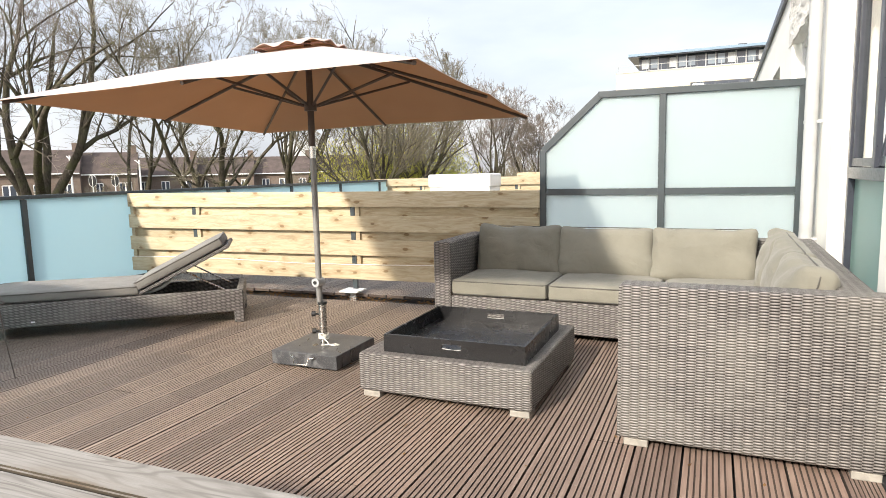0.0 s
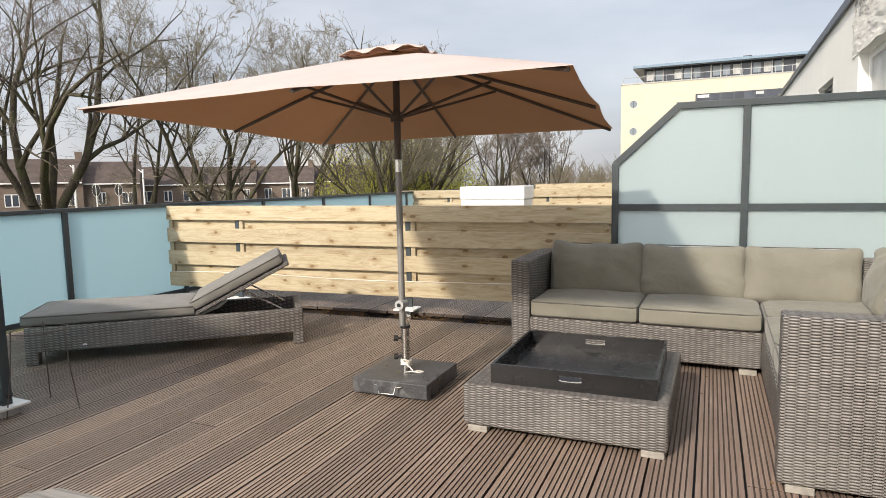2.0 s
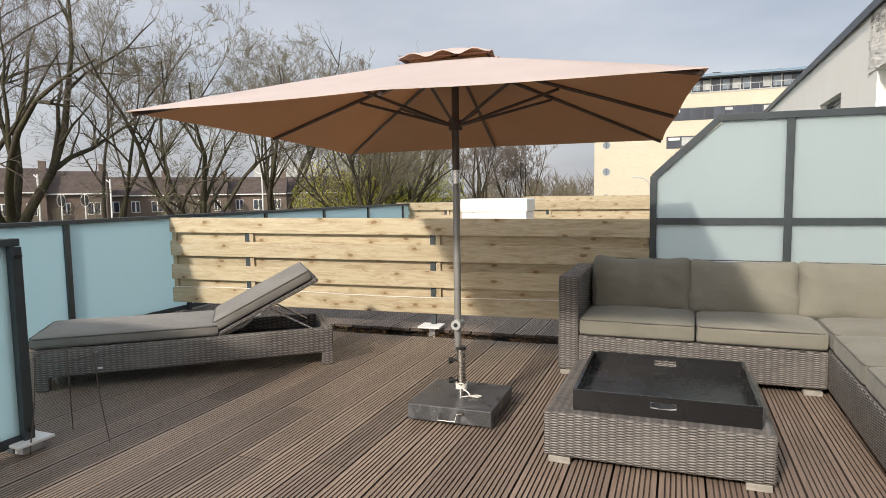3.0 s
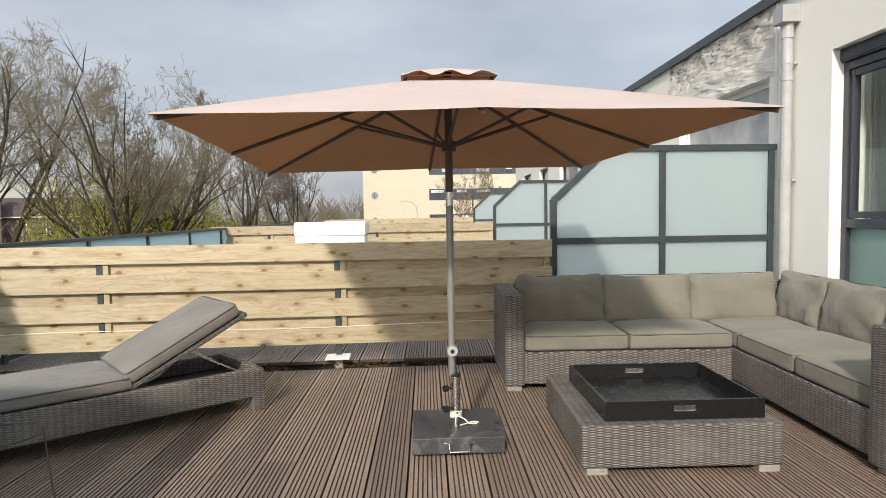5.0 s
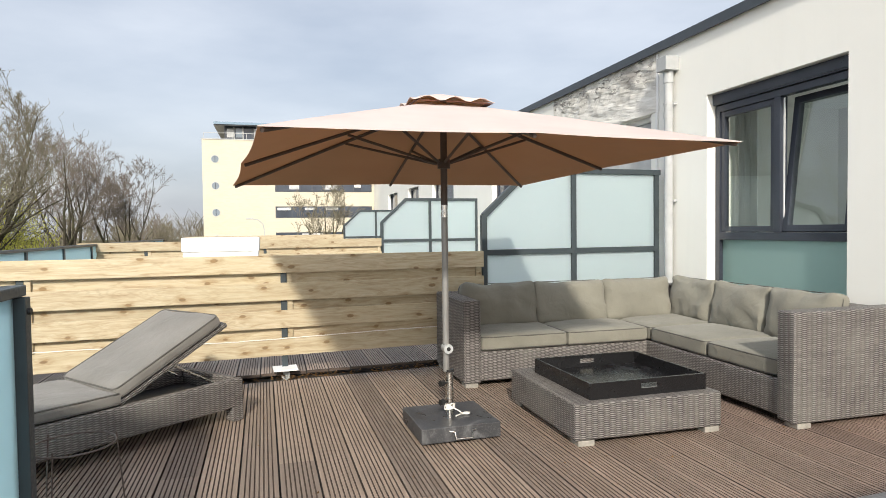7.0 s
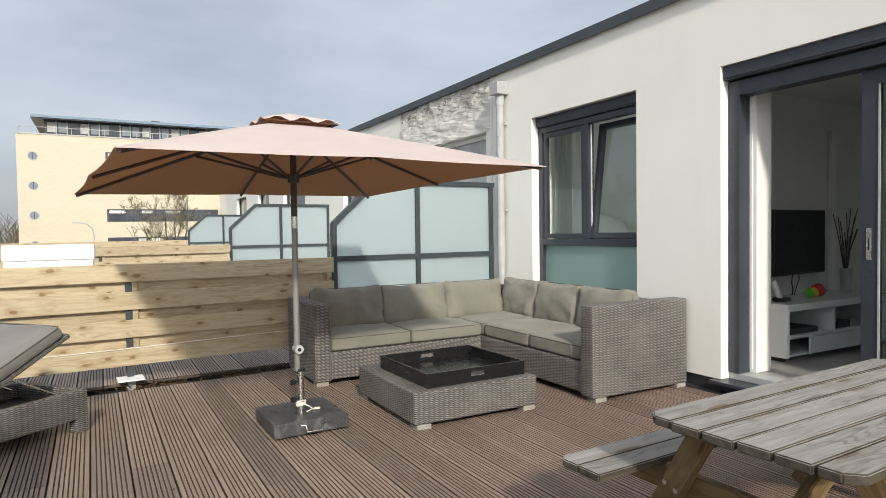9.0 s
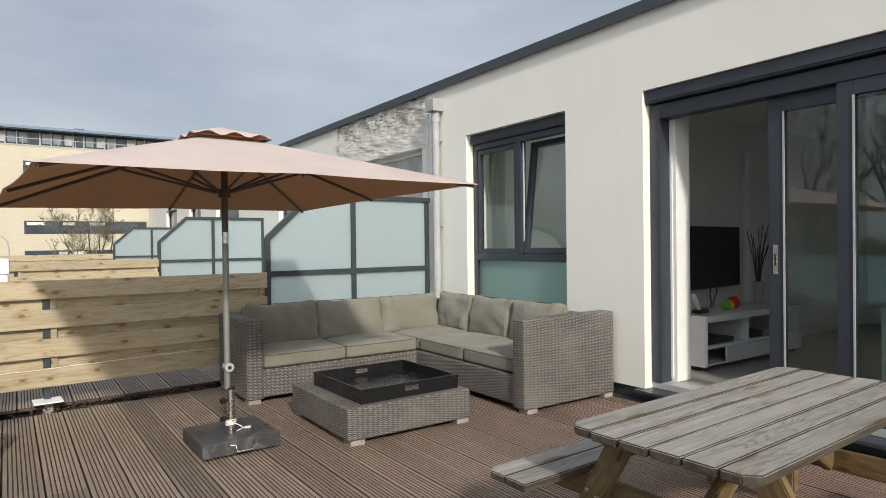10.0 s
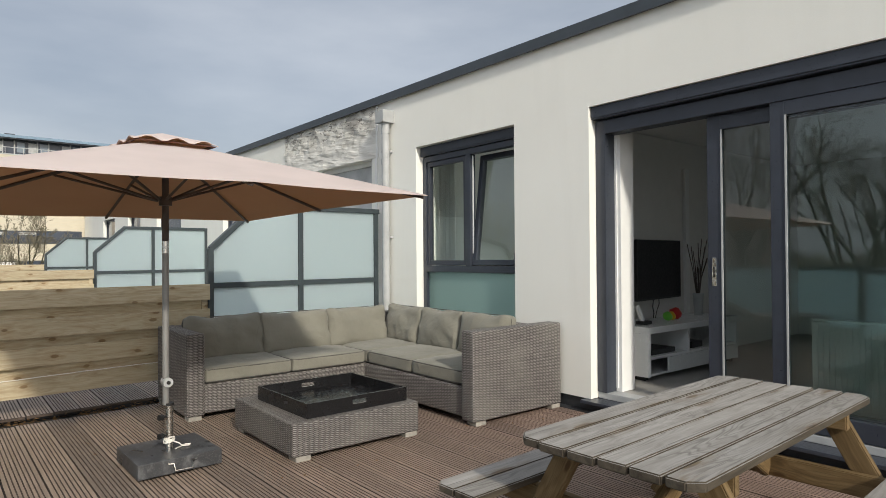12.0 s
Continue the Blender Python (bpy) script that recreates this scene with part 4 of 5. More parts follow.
tube(bm, (0.004, -0.05, 0.555), (0.004, 0.03, 0.555), 0.031, n=20)
knob = part("knob", bm, M["zinc"], par, "pale grey crank knob", smooth=True)
bm = bmesh.new()
tube(bm, (0.004, -0.056, 0.555), (0.004, -0.05, 0.555), 0.013, n=12)
part("crank_socket", bm, M["black"], knob)

CAN = pose(0.020, -0.020, 0.0, -1.36, -0.74, 5.35)
HALF, EDGE, TOP = 1.265, 1.765, 2.185


def canopy_z(x, y):
    """Height of the cloth: eight panels with a slight sag between the ribs."""
    r = max(abs(x), abs(y)) / HALF
    a = math.atan2(y, x)
    sag = 0.009 * abs(math.sin(4 * a)) * r
    c = TOP + (EDGE - TOP) * r
    corner = min(abs(x), abs(y)) / max(1e-6, max(abs(x), abs(y)))
    return c - sag - 0.012 * corner * r + 0.004 * math.sin(math.pi * r)


def canopy_sheet(r0, r1, n, lift=0.0, scallop=0.0, thick=0.004):
    bm2 = bmesh.new()
    per = 64
    grid = []
    for lay in (0, 1):
        rows = []
        for i in range(n + 1):
            r = r0 + (r1 - r0) * i / n
            row = []
            for j in range(per):
                s = j / per * 4
                k2, t = int(s), (s - int(s)) * 2 - 1
                q = [(1, t), (-t, 1), (-1, -t), (t, -1)][k2]
                bow = 1 - 0.012 * abs(math.sin(math.pi * t)) * (i / n)
                x, y = q[0] * r * HALF * bow, q[1] * r * HALF * bow
                z = canopy_z(x, y) + lift - lay * thick
                if scallop and i == n:
                    z += scallop * math.cos(2 * math.pi * t * 1.5)
                row.append(bm2.verts.new((x, y, z)))
            rows.append(row)
        grid.append(rows)
    for lay, rows in enumerate(grid):
        for a, b in zip(rows, rows[1:]):
            for j in range(per):
                bm2.faces.new((a[j], a[(j + 1) % per], b[(j + 1) % per], b[j]))
    for i in (0, n):
        for j in range(per):
            bm2.faces.new((grid[0][i][j], grid[0][i][(j + 1) % per], grid[1][i][(j + 1) % per], grid[1][i][j]))
    return bm2


canopy = part("canopy", canopy_sheet(0.005, 1.0, 12), M["canopy"], par, "brown cloth, lit top and shaded underside set by colour", CAN, True)
# downward faces take the darker copy, underside shade put into the colour
canopy.data.materials.append(M["cloth_shaded"])
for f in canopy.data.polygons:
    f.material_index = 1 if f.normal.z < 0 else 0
vent = part("vent_flap", canopy_sheet(0.004, 0.215, 4, 0.05, 0.014), M["canopy"], par, "wavy vent flap", CAN, True)
bm = canopy_sheet(0.185, 0.206, 1, 0.03, 0.0)
part("vent_gap", bm, M["hem"], par, "dark red strip under the vent", CAN, True)
for i in range(8):
    a = radians(45 * i)
    ex, ey = (HALF * 0.985 * max(-1, min(1, 1.4143 * f)) if i % 2 else HALF * 0.985 * f for f in (math.cos(a), math.sin(a)))
    pts = [(ex * s, ey * s, canopy_z(ex * s, ey * s) - 0.022) for s in (0.03, 0.25, 0.5, 0.75, 1.0)]
    rib = part("rib", rod(pts, 0.0115, 6), M["rib"], par, m=CAN)
    q = 0.5 if i % 2 == 0 else 0.42
    part("strut", rod([(0.04 * math.cos(a), 0.04 * math.sin(a), 1.775), (ex * q, ey * q, canopy_z(ex * q, ey * q) - 0.035)], 0.0095, 6), M["rib"], rib)

base = thing("granite_stand", "square granite stand with a steel tube", "stand", pose(PX + 0.02, PY + 0.0, 0, 0, 0, 1.5))
part("slab", boxes((-0.262, 0.262, -0.255, 0.262, 0.012, 0.108), bevel=0.006), M["stone"], base)
bm = bmesh.new()
tube(bm, (0, 0, 0.108), (0, 0, 0.405), 0.0275, n=20)
part("tube", bm, M["steel"], base, "shiny steel tube", smooth=True)
bm = bmesh.new()
tube(bm, (0, 0, 0.395), (0, 0, 0.412), 0.032, n=20)
part("collar", bm, M["black"], base, smooth=True)
for z in (0.2, 0.325):
    bm = bmesh.new()
    tube(bm, (-0.026, -0.01, z), (-0.05, -0.02, z), 0.008, n=10)
    tube(bm, (-0.048, -0.018, z), (-0.072, -0.03, z), 0.02, n=8)
    part("clamp_screw", bm, M["black"], base, smooth=True)
part("carry_handle", rod([(-0.085, -0.252, 0.085), (-0.085, -0.275, 0.085), (-0.055, -0.285, 0.083), (-0.052, -0.30, 0.042), (0.055, -0.30, 0.042), (0.06, -0.285, 0.083), (0.09, -0.275, 0.085), (0.09, -0.252, 0.085)], 0.0045, 8), M["steel"], base, "bent steel handle", smooth=True)
for x, y in ((-0.2, -0.2), (0.2, -0.2), (-0.2, 0.2), (0.2, 0.2)):
    part("glide", boxes((x - 0.025, x + 0.025, y - 0.025, y + 0.025, 0.0, 0.012)), M["black"], base)
random.seed(8)
cpts = []
for i in range(70):
    a = i * 0.52
    cpts.append((0.034 * math.cos(a), 0.034 * math.sin(a), 0.15 + 0.012 * math.sin(i * 0.9) + 0.03 * i / 70))
cpts += [(0.05, -0.04, 0.14), (0.075, -0.05, 0.118), (0.12, -0.045, 0.114), (0.135, -0.02, 0.114), (0.10, -0.01, 0.114), (0.06, -0.04, 0.114), (0.02, -0.07, 0.114)]
part("tie_cord", rod(cpts, 0.0045, 5), M["rope"], base, "white cord wound round the tube", smooth=True)

# sun lounger
lo = thing("sun_lounger", "grey wicker sun lounger with raised back", "sun lounger", Matrix.Translation((-5.51, 2.935, 0)) @ Matrix.Rotation(radians(39.7), 4, "Z"))
LL, LW, LZ = 2.09, 0.72, 0.30
for name, b in (("side_panel", (0, LL, 0, 0.06, 0.10, LZ)), ("side_panel", (0, LL, LW - 0.06, LW, 0.10, LZ)), ("end_panel", (0.0, 0.06, 0.062, LW - 0.062, 0.10, LZ)), ("end_panel", (LL - 0.06, LL, 0.062, LW - 0.062, 0.10, LZ))):
    bm = bmesh.new()
    wicker_block(bm, *b)
    part(name, bm, M["wicker"], lo, smooth=True)
for x in (0.0, LL - 0.09):
    for y in (0.0, LW - 0.09):
        bm = bmesh.new()
        wicker_block(bm, x + 0.002, x + 0.088, y + 0.002, y + 0.088, 0.0, 0.12, bevel=0.01)
        part("leg", bm, M["wicker"], lo, smooth=True)
part("seat_deck", boxes((0.05, 1.25, 0.06, LW - 0.06, 0.26, 0.292)), M["wicker"], lo)
part("lower_deck", boxes((1.255, LL - 0.06, 0.06, LW - 0.06, 0.17, 0.19)), M["black"], lo)
BACK = Matrix.Translation((1.22, 0, 0.305)) @ Matrix.Rotation(radians(-26.5), 4, "Y")
bm = bmesh.new()
wicker_block(bm, 0.0, 0.86, 0.03, LW - 0.03, -0.012, 0.022, bevel=0.01)
part("backrest_frame", bm, M["wicker"], lo, m=BACK, smooth=True)
for y in (0.12, LW - 0.12):
    part("prop", rod([(1.60, y, 0.475), (1.76, y, 0.38), (1.95, y, 0.27)], 0.008, 8), M["steel"], lo, "steel support of the backrest")
    part("hinge_bar", rod([(1.24, y, 0.29), (1.40, y, 0.345), (1.47, y, 0.40)], 0.016, 8), M["zinc"], lo, "grey hinge bar")
part("maker_tag", boxes((0.40, 0.43, -0.004, 0.001, 0.135, 0.148)), M["white"], lo)
mat_ = thing("lounger_mattress", "grey mattress with dark piping on the lounger", "mattress", lo.matrix_basis.copy())
part("seat_pad", soft_box(1.26, LW - 0.02, 0.085, 0.012, 0.03, seed=41, wrinkle=0.008), M["lounge_fabric"], mat_, m=pose(0.60, LW / 2, 0.303), smooth=True)
part("seat_piping", rod(loop_rect(1.25, LW - 0.03, 0.075, 0.04), 0.006, 6, True), M["piping"], mat_, m=pose(0.60, LW / 2, 0.303), smooth=True)
part("seat_piping", rod(loop_rect(1.25, LW - 0.03, 0.012, 0.04), 0.006, 6, True), M["piping"], mat_, m=pose(0.60, LW / 2, 0.303), smooth=True)
part("back_pad", soft_box(0.82, LW - 0.04, 0.085, 0.012, 0.03, seed=42, wrinkle=0.006), M["lounge_fabric"], mat_, m=BACK @ pose(0.42, LW / 2, 0.026), smooth=True)
part("back_piping", rod(loop_rect(0.81, LW - 0.05, 0.075, 0.04), 0.006, 6, True), M["piping"], mat_, m=BACK @ pose(0.42, LW / 2, 0.026), smooth=True)
part("back_piping", rod(loop_rect(0.81, LW - 0.05, 0.012, 0.04), 0.006, 6, True), M["piping"], mat_, m=BACK @ pose(0.42, LW / 2, 0.026), smooth=True)

# wire plant ring
hoop = thing("plant_ring", "thin rusty wire plant support ring on legs", "plant support", pose(-4.47, 2.40, 0))
HR = 0.155
part("ring", rod([(HR * math.cos(radians(15 * i)), HR * math.sin(radians(15 * i)), 0.5) for i in range(24)], 0.004, 6, True), M["rib"], hoop)
for a in (20, 140, 260):
    c, s = math.cos(radians(a)), math.sin(radians(a))
    part("leg", rod([(HR * c, HR * s, 0.52), (HR * 1.15 * c, HR * 1.15 * s, 0.25), (HR * 1.4 * c, HR * 1.4 * s, 0.0)], 0.0035, 6), M["rib"], hoop)

# picnic table
PT = pose(-1.165, 0.512, 0, 0, 0, 2.3)
pt = thing("picnic_table", "weathered grey picnic table with fixed benches", "picnic table", PT)
PL, PH = 1.75, 0.70
bw_ = 0.1145
random.seed(21)


def plank(name, length, w, t, m, mat, parent, clip=0.0, edge=None):
    bm2 = bmesh.new()
    o = [(-length / 2 + clip, -w / 2), (length / 2 - clip, -w / 2), (length / 2, -w / 2 + clip), (length / 2, w / 2), (-length / 2, w / 2), (-length / 2, -w / 2 + clip)] if clip else [(-length / 2, -w / 2), (length / 2, -w / 2), (length / 2, w / 2), (-length / 2, w / 2)]
    va = [bm2.verts.new((x, y, -t / 2)) for x, y in o]
    vb = [bm2.verts.new((x, y, t / 2)) for x, y in o]
    bm2.faces.new(va[::-1])
    bm2.faces.new(vb)
    for i in range(len(o)):
        j = (i + 1) % len(o)
        bm2.faces.new((va[i], va[j], vb[j], vb[i]))
    bmesh.ops.bevel(bm2, geom=list(bm2.edges), offset=0.005, segments=2, affect="EDGES")
    bm2.normal_update()
    o2 = part(name, bm2, mat, parent, m=m)
    # side faces: dark end grain, and gap shade painted between the boards
    if edge is not None:
        o2.data.materials.append(edge)
        for f in o2.data.polygons:
            if abs(f.normal.z) < 0.3:
                f.material_index = 1
    return o2


for i in range(6):
    y = -0.3125 + 0.125 * i
    flip = 180 if i == 5 else 0
    plank("table_board", PL + random.uniform(-0.008, 0.008), bw_, 0.034, pose(random.uniform(-0.006, 0.006), y, PH - 0.017 + random.uniform(-0.002, 0.002), random.uniform(-0.6, 0.6), 0, flip + random.uniform(-0.15, 0.15)), M["grey_wood"], pt, 0.045 if i in (0, 5) else 0.0, M["wood_edge"])
for s in (-1, 1):
    for k2 in range(2):
        plank("bench_board", PL + 0.10, 0.115, 0.034, pose(-0.03, s * (0.568 + 0.12 * k2), 0.42, 0, 0, 180 if s > 0 else 0), M["grey_wood"], pt, 0.03 if k2 else 0.0, M["wood_edge"])
for x in (-0.62, 0.62):
    side = 1 if x > 0 else -1
    for s in (-1, 1):
        a = Vector((x, s * 0.25, PH - 0.036))
        b = Vector((x, s * 0.62, 0.0))
        d = b - a
        plank("leg", d.length - 0.02, 0.10, 0.042, Matrix.Translation((a + b) / 2 + Vector((0, 0, 0.012))) @ Matrix((( 0, 0, 1), (d.normalized().y, -d.normalized().z, 0), (d.normalized().z, d.normalized().y, 0))).to_4x4(), M["brown_wood"], pt)
    plank("bench_bearer", 1.44, 0.10, 0.042, Matrix.Translation((x - side * 0.045, 0, 0.352)) @ Matrix(((0, 0, 1), (1, 0, 0), (0, 1, 0))).to_4x4(), M["brown_wood"], pt)
    plank("top_bearer", 0.70, 0.08, 0.042, Matrix.Translation((x - side * 0.045, 0, PH - 0.076)) @ Matrix(((0, 0, 1), (1, 0, 0), (0, 1, 0))).to_4x4(), M["brown_wood"], pt)
    for s in (-1, 1):
        for dy2 in (-0.025, 0.025):
            bm = bmesh.new()
            tube(bm, (x + side * 0.02, s * (0.43 + dy2), 0.352 + dy2 * 0.4), (x + side * 0.031, s * (0.43 + dy2), 0.352 + dy2 * 0.4), 0.011, n=10)
            part("bolt", bm, M["steel"], pt)
plank("centre_brace", 0.6, 0.09, 0.042, pose(0.30, 0, 0.50, 90, 32, 0), M["brown_wood"], pt)
plank("centre_brace", 0.6, 0.09, 0.042, pose(-0.30, 0, 0.50, 90, -32, 0), M["brown_wood"], pt)

# ---- inside the living room ----
tv = thing("television", "flat black television on the white wall", "television", pose(2.41, 2.965, 1.22, 0, 0, 7.0))
part("case", boxes((-0.54, 0.54, 0.0, 0.045, -0.325, 0.325), bevel=0.006), M["black"], tv)
part("screen", boxes((-0.525, 0.525, -0.004, 0.0, -0.305, 0.313)), M["screen"], tv)
part("wall_arm", boxes((-0.06, 0.06, 0.045, 0.128, -0.08, 0.08)), M["black"], tv)
part("cable", rod([(-0.1, 0.03, -0.30), (-0.11, 0.04, -0.40), (-0.07, 0.045, -0.48), (-0.09, 0.045, -0.545)], 0.006, 6), M["black"], tv)
part("cable", rod([(0.02, 0.03, -0.30), (0.05, 0.04, -0.38), (0.0, 0.045, -0.46), (-0.04, 0.045, -0.545)], 0.005, 6), M["black"], tv)

cab = thing("tv_cabinet", "white lacquered low television cabinet", "cabinet", pose(1.50, 2.53, 0.166) @ Matrix.Diagonal((1.0, 1.15, 1.14, 1.0)))
part("top", boxes((0, 1.8, 0, 0.46, 0.40, 0.455), bevel=0.004), M["white_gloss"], cab)
part("side_panel", boxes((0, 0.05, 0.01, 0.45, 0.035, 0.40)), M["white_gloss"], cab)
part("side_panel", boxes((1.75, 1.8, 0.01, 0.45, 0.035, 0.40)), M["white_gloss"], cab)
part("divider", boxes((0.75, 0.78, 0.02, 0.45, 0.20, 0.399)), M["white_gloss"], cab)
part("shelf", boxes((0.052, 1.748, 0.02, 0.45, 0.18, 0.20)), M["white_gloss"], cab)
part("back_panel", boxes((0.052, 1.748, 0.43, 0.45, 0.04, 0.399)), M["white_gloss"], cab)
part("drawer_front", boxes((0.35, 1.745, 0.0, 0.018, 0.045, 0.178), bevel=0.002), M["white_gloss"], cab)
part("base_board", boxes((0.052, 1.748, 0.03, 0.45, 0.035, 0.05)), M["white_gloss"], cab)
for x in (0.06, 1.74):
    part("foot", boxes((x - 0.03, x + 0.03, 0.06, 0.40, 0.0, 0.035)), M["black"], cab)
tagged(part("set_top_box", boxes((1.66, 2.08, 2.60, 2.9, 0.395, 0.445), bevel=0.004), M["black"]), "flat black set-top box on the cabinet shelf", "media box")
tagged(part("game_console", boxes((2.40, 2.62, 2.60, 2.9, 0.395, 0.46), bevel=0.004), M["black"]), "small black console in the cabinet", "media box")
ph = thing("telephone", "black and white cordless telephone in its stand", "telephone", pose(1.74, 2.74, 0.686))
part("stand", boxes((-0.07, 0.07, -0.05, 0.05, 0.0, 0.035), bevel=0.01), M["black"], ph)
part("handset", boxes((-0.025, 0.025, -0.015, 0.015, 0.0, 0.17), bevel=0.008), M["white"], ph, m=pose(-0.02, 0.0, 0.03, -12, -18, 0))
toy = thing("toy", "bright red, green and yellow plastic toy", "toy", pose(2.28, 2.76, 0.686))
for nm, mt, x, z, r in (("body", "green_toy", -0.07, 0.05, 0.05), ("ball", "yellow_toy", 0.0, 0.05, 0.048), ("head", "red_toy", 0.08, 0.07, 0.065)):
    bm = bmesh.new()
    bmesh.ops.create_icosphere(bm, subdivisions=2, radius=r)
    for v in bm.verts:
        v.co *= 1 + 0.25 * noise.noise(v.co * 22)
    part(nm, bm, M[mt], toy, m=pose(x, 0, z), smooth=True)
vase = thing("vase_of_twigs", "tall glass vase with bare twigs", "vase", pose(3.02, 2.86, 0.686))
bm = bmesh.new()
tube(bm, (0, 0, 0), (0, 0, 0.25), 0.045, 0.06, 16)
part("vase", bm, M["sheet"], vase, smooth=True)
random.seed(5)
for i in range(14):
    a, sp = random.uniform(0, 6.28), random.uniform(0.05, 0.2)
    hgt = random.uniform(0.55, 0.9)
    part("twig", rod([(0, 0, 0.1), (sp * 0.3 * math.cos(a), sp * 0.3 * math.sin(a), 0.1 + hgt * 0.5), (sp * math.cos(a), sp * math.sin(a) * 0.6, hgt)], 0.005, 5), M["rib"], vase)
tagged(part("door_leaf", boxes((3.12, 3.2, 3.06, 3.098, 0.166, 2.4)), M["white"], None), "white interior door casing", "door casing")

rad = thing("radiator", "white ribbed panel radiator behind the glass", "radiator")
part("panel", boxes((1.36, 1.42, -0.38, 1.05, 0.22, 0.875), bevel=0.006), M["white"], rad)
for i in range(36):
    y = -0.34 + i * 0.0385
    part("rib", boxes((1.352, 1.361, y, y + 0.02, 0.25, 0.845)), M["white"], rad)
part("grille", boxes((1.345, 1.435, -0.385, 1.055, 0.878, 0.892)), M["white"], rad)
for y in (-0.2, 0.88):
    part("bracket", boxes((1.37, 1.41, y, y + 0.04, 0.166, 0.22)), M["white"], rad)


# ---- surroundings ----
def tubes_mesh(name, segs, sides, mat):
    """Many tapered bars as one mesh: rows of a, b, r0, r1."""
    segs = [g for g in segs if (g[1] - g[0]).length > 1e-6]
    a = np.array([tuple(g[0]) for g in segs])
    b = np.array([tuple(g[1]) for g in segs])
    r = np.array([(g[2], g[3]) for g in segs])
    d = b - a
    d /= np.linalg.norm(d, axis=1)[:, None]
    ref = np.where(np.abs(d[:, 2:3]) < 0.8, np.array([[0.0, 0.0, 1.0]]), np.array([[1.0, 0.0, 0.0]]))
    u = np.cross(d, ref)
    u /= np.linalg.norm(u, axis=1)[:, None]
    w = np.cross(d, u)
    ang = 2 * math.pi * np.arange(sides) / sides
    ring_ = u[:, None, :] * np.cos(ang)[None, :, None] + w[:, None, :] * np.sin(ang)[None, :, None]
    P = np.concatenate((a[:, None, :] + ring_ * r[:, 0, None, None], b[:, None, :] + ring_ * r[:, 1, None, None]), axis=1).reshape(-1, 3)
    n = np.arange(len(segs))[:, None, None] * 2 * sides
    j0 = np.arange(sides)
    j1 = (j0 + 1) % sides
    quad = np.stack((j0, j1, sides + j1, sides + j0), axis=1)[None]
    F = (n + quad).reshape(-1, 4)
    me = bpy.data.meshes.new(name)
    me.from_pydata(P.tolist(), [], F.tolist())
    me.materials.append(mat)
    me.polygons.foreach_set("use_smooth", [True] * len(F))
    return me


def grow(height, stems, spread, seed, trunk_r, up=0.16, bend=0.2, start=0.12, dens=0.5, crown=0.4, levels=5):
    """Limbs and twigs of a bare tree within a rounded crown. Returns thick and thin bars."""
    rnd = random.Random(seed)
    thick, thin = [], []
    R, zc, rz = crown * height, 0.54 * height, 0.46 * height

    def rv(s):
        return Vector((rnd.uniform(-s, s), rnd.uniform(-s, s), rnd.uniform(-s, s)))

    def inside(p):
        return (p.x * p.x + p.y * p.y) / (R * R) + ((p.z - zc) / rz) ** 2 < rnd.uniform(0.82, 1.08)

    def limb(p, d, length, r, lev):
        n = (7, 6, 5, 4, 3, 2)[lev]
        q, dd = p, d.normalized()
        kids = []
        for i in range(n):
            dd = (dd + rv(bend) + Vector((0, 0, up * 0.22))).normalized()
            e = q + dd * (length / n)
            r0 = r * (1 - 0.85 * i / n)
            r1 = r * (1 - 0.85 * (i + 1) / n)
            last = lev > 0 and not inside(e)
            (thick if r0 > 0.03 else thin).append((q, e, max(r0, 0.010), 0.006 if last else max(r1, 0.009)))
            q = e
            if i >= 1 or lev > 0:
                kids.append((q, dd, r1, 1 - 0.45 * i / n))
            if last:
                break
        if lev >= levels:
            return
        for q2, d2, r2, f in kids:
            for _ in range(2):
                if rnd.random() < dens:
                    side = d2.cross(rv(1.0)).normalized()
                    nd = d2 * rnd.uniform(0.55, 0.95) + side * rnd.uniform(0.45, 0.85) + Vector((0, 0, up))
                    limb(q2, nd, length * f * rnd.uniform(0.42, 0.66), max(r2, r * 0.3) * rnd.uniform(0.5, 0.75), lev + 1)

    fork = Vector((0, 0, height * start))
    thick.append((Vector((0, 0, 0)), fork, trunk_r * 1.2, trunk_r))
    for i in range(stems):
        a = 2 * math.pi * (i + rnd.uniform(-0.3, 0.3)) / stems
        sp = spread * rnd.uniform(0.25, 1.0)
        limb(fork, Vector((math.cos(a) * sp, math.sin(a) * sp, 1.0)), height * (1.0 - start) * rnd.uniform(0.66, 0.88), trunk_r * rnd.uniform(0.42, 0.62), 0)
    return thick, thin


GZ = -4.5


def tree(x, y, height, stems, spread, seed, trunk_r, label, green=False, **kw):
    t = thing("tree", label, "tree", pose(x, y, GZ), "bare trees")
    a, b = grow(height, stems, spread, seed, trunk_r, **kw)
    tr = new("trunk", tubes_mesh("trunk", a, 7, M["bark"]))
    tr.parent = t
    tw = new("crown", tubes_mesh("crown", b, 3, M["twig_green"] if green else M["twig"]))
    tw.parent = t
    tw["label"] = "bare twigs"
    return t, b


def at(fx, d):
    """A place by its bearing from the terrace's near corner."""
    return 0.02 + d * (-0.406 + fx * 0.914), -0.02 + d * (0.914 + fx * 0.406)


BT = "large bare tree with mossy limbs behind the terrace"
ST = "slender bare tree by the park"
x, y = at(-0.645, 40)
tree(x, y, 25, 5, 0.6, 3, 0.58, BT, dens=0.44, bend=0.26, crown=0.46)
x, y = at(-0.50, 44)
tree(x, y, 20, 3, 0.7, 17, 0.34, BT, True, dens=0.5, bend=0.26)
x, y = at(-0.365, 40)
tree(x, y, 19, 5, 1.0, 8, 0.44, BT, True, dens=0.5, bend=0.26, crown=0.5)
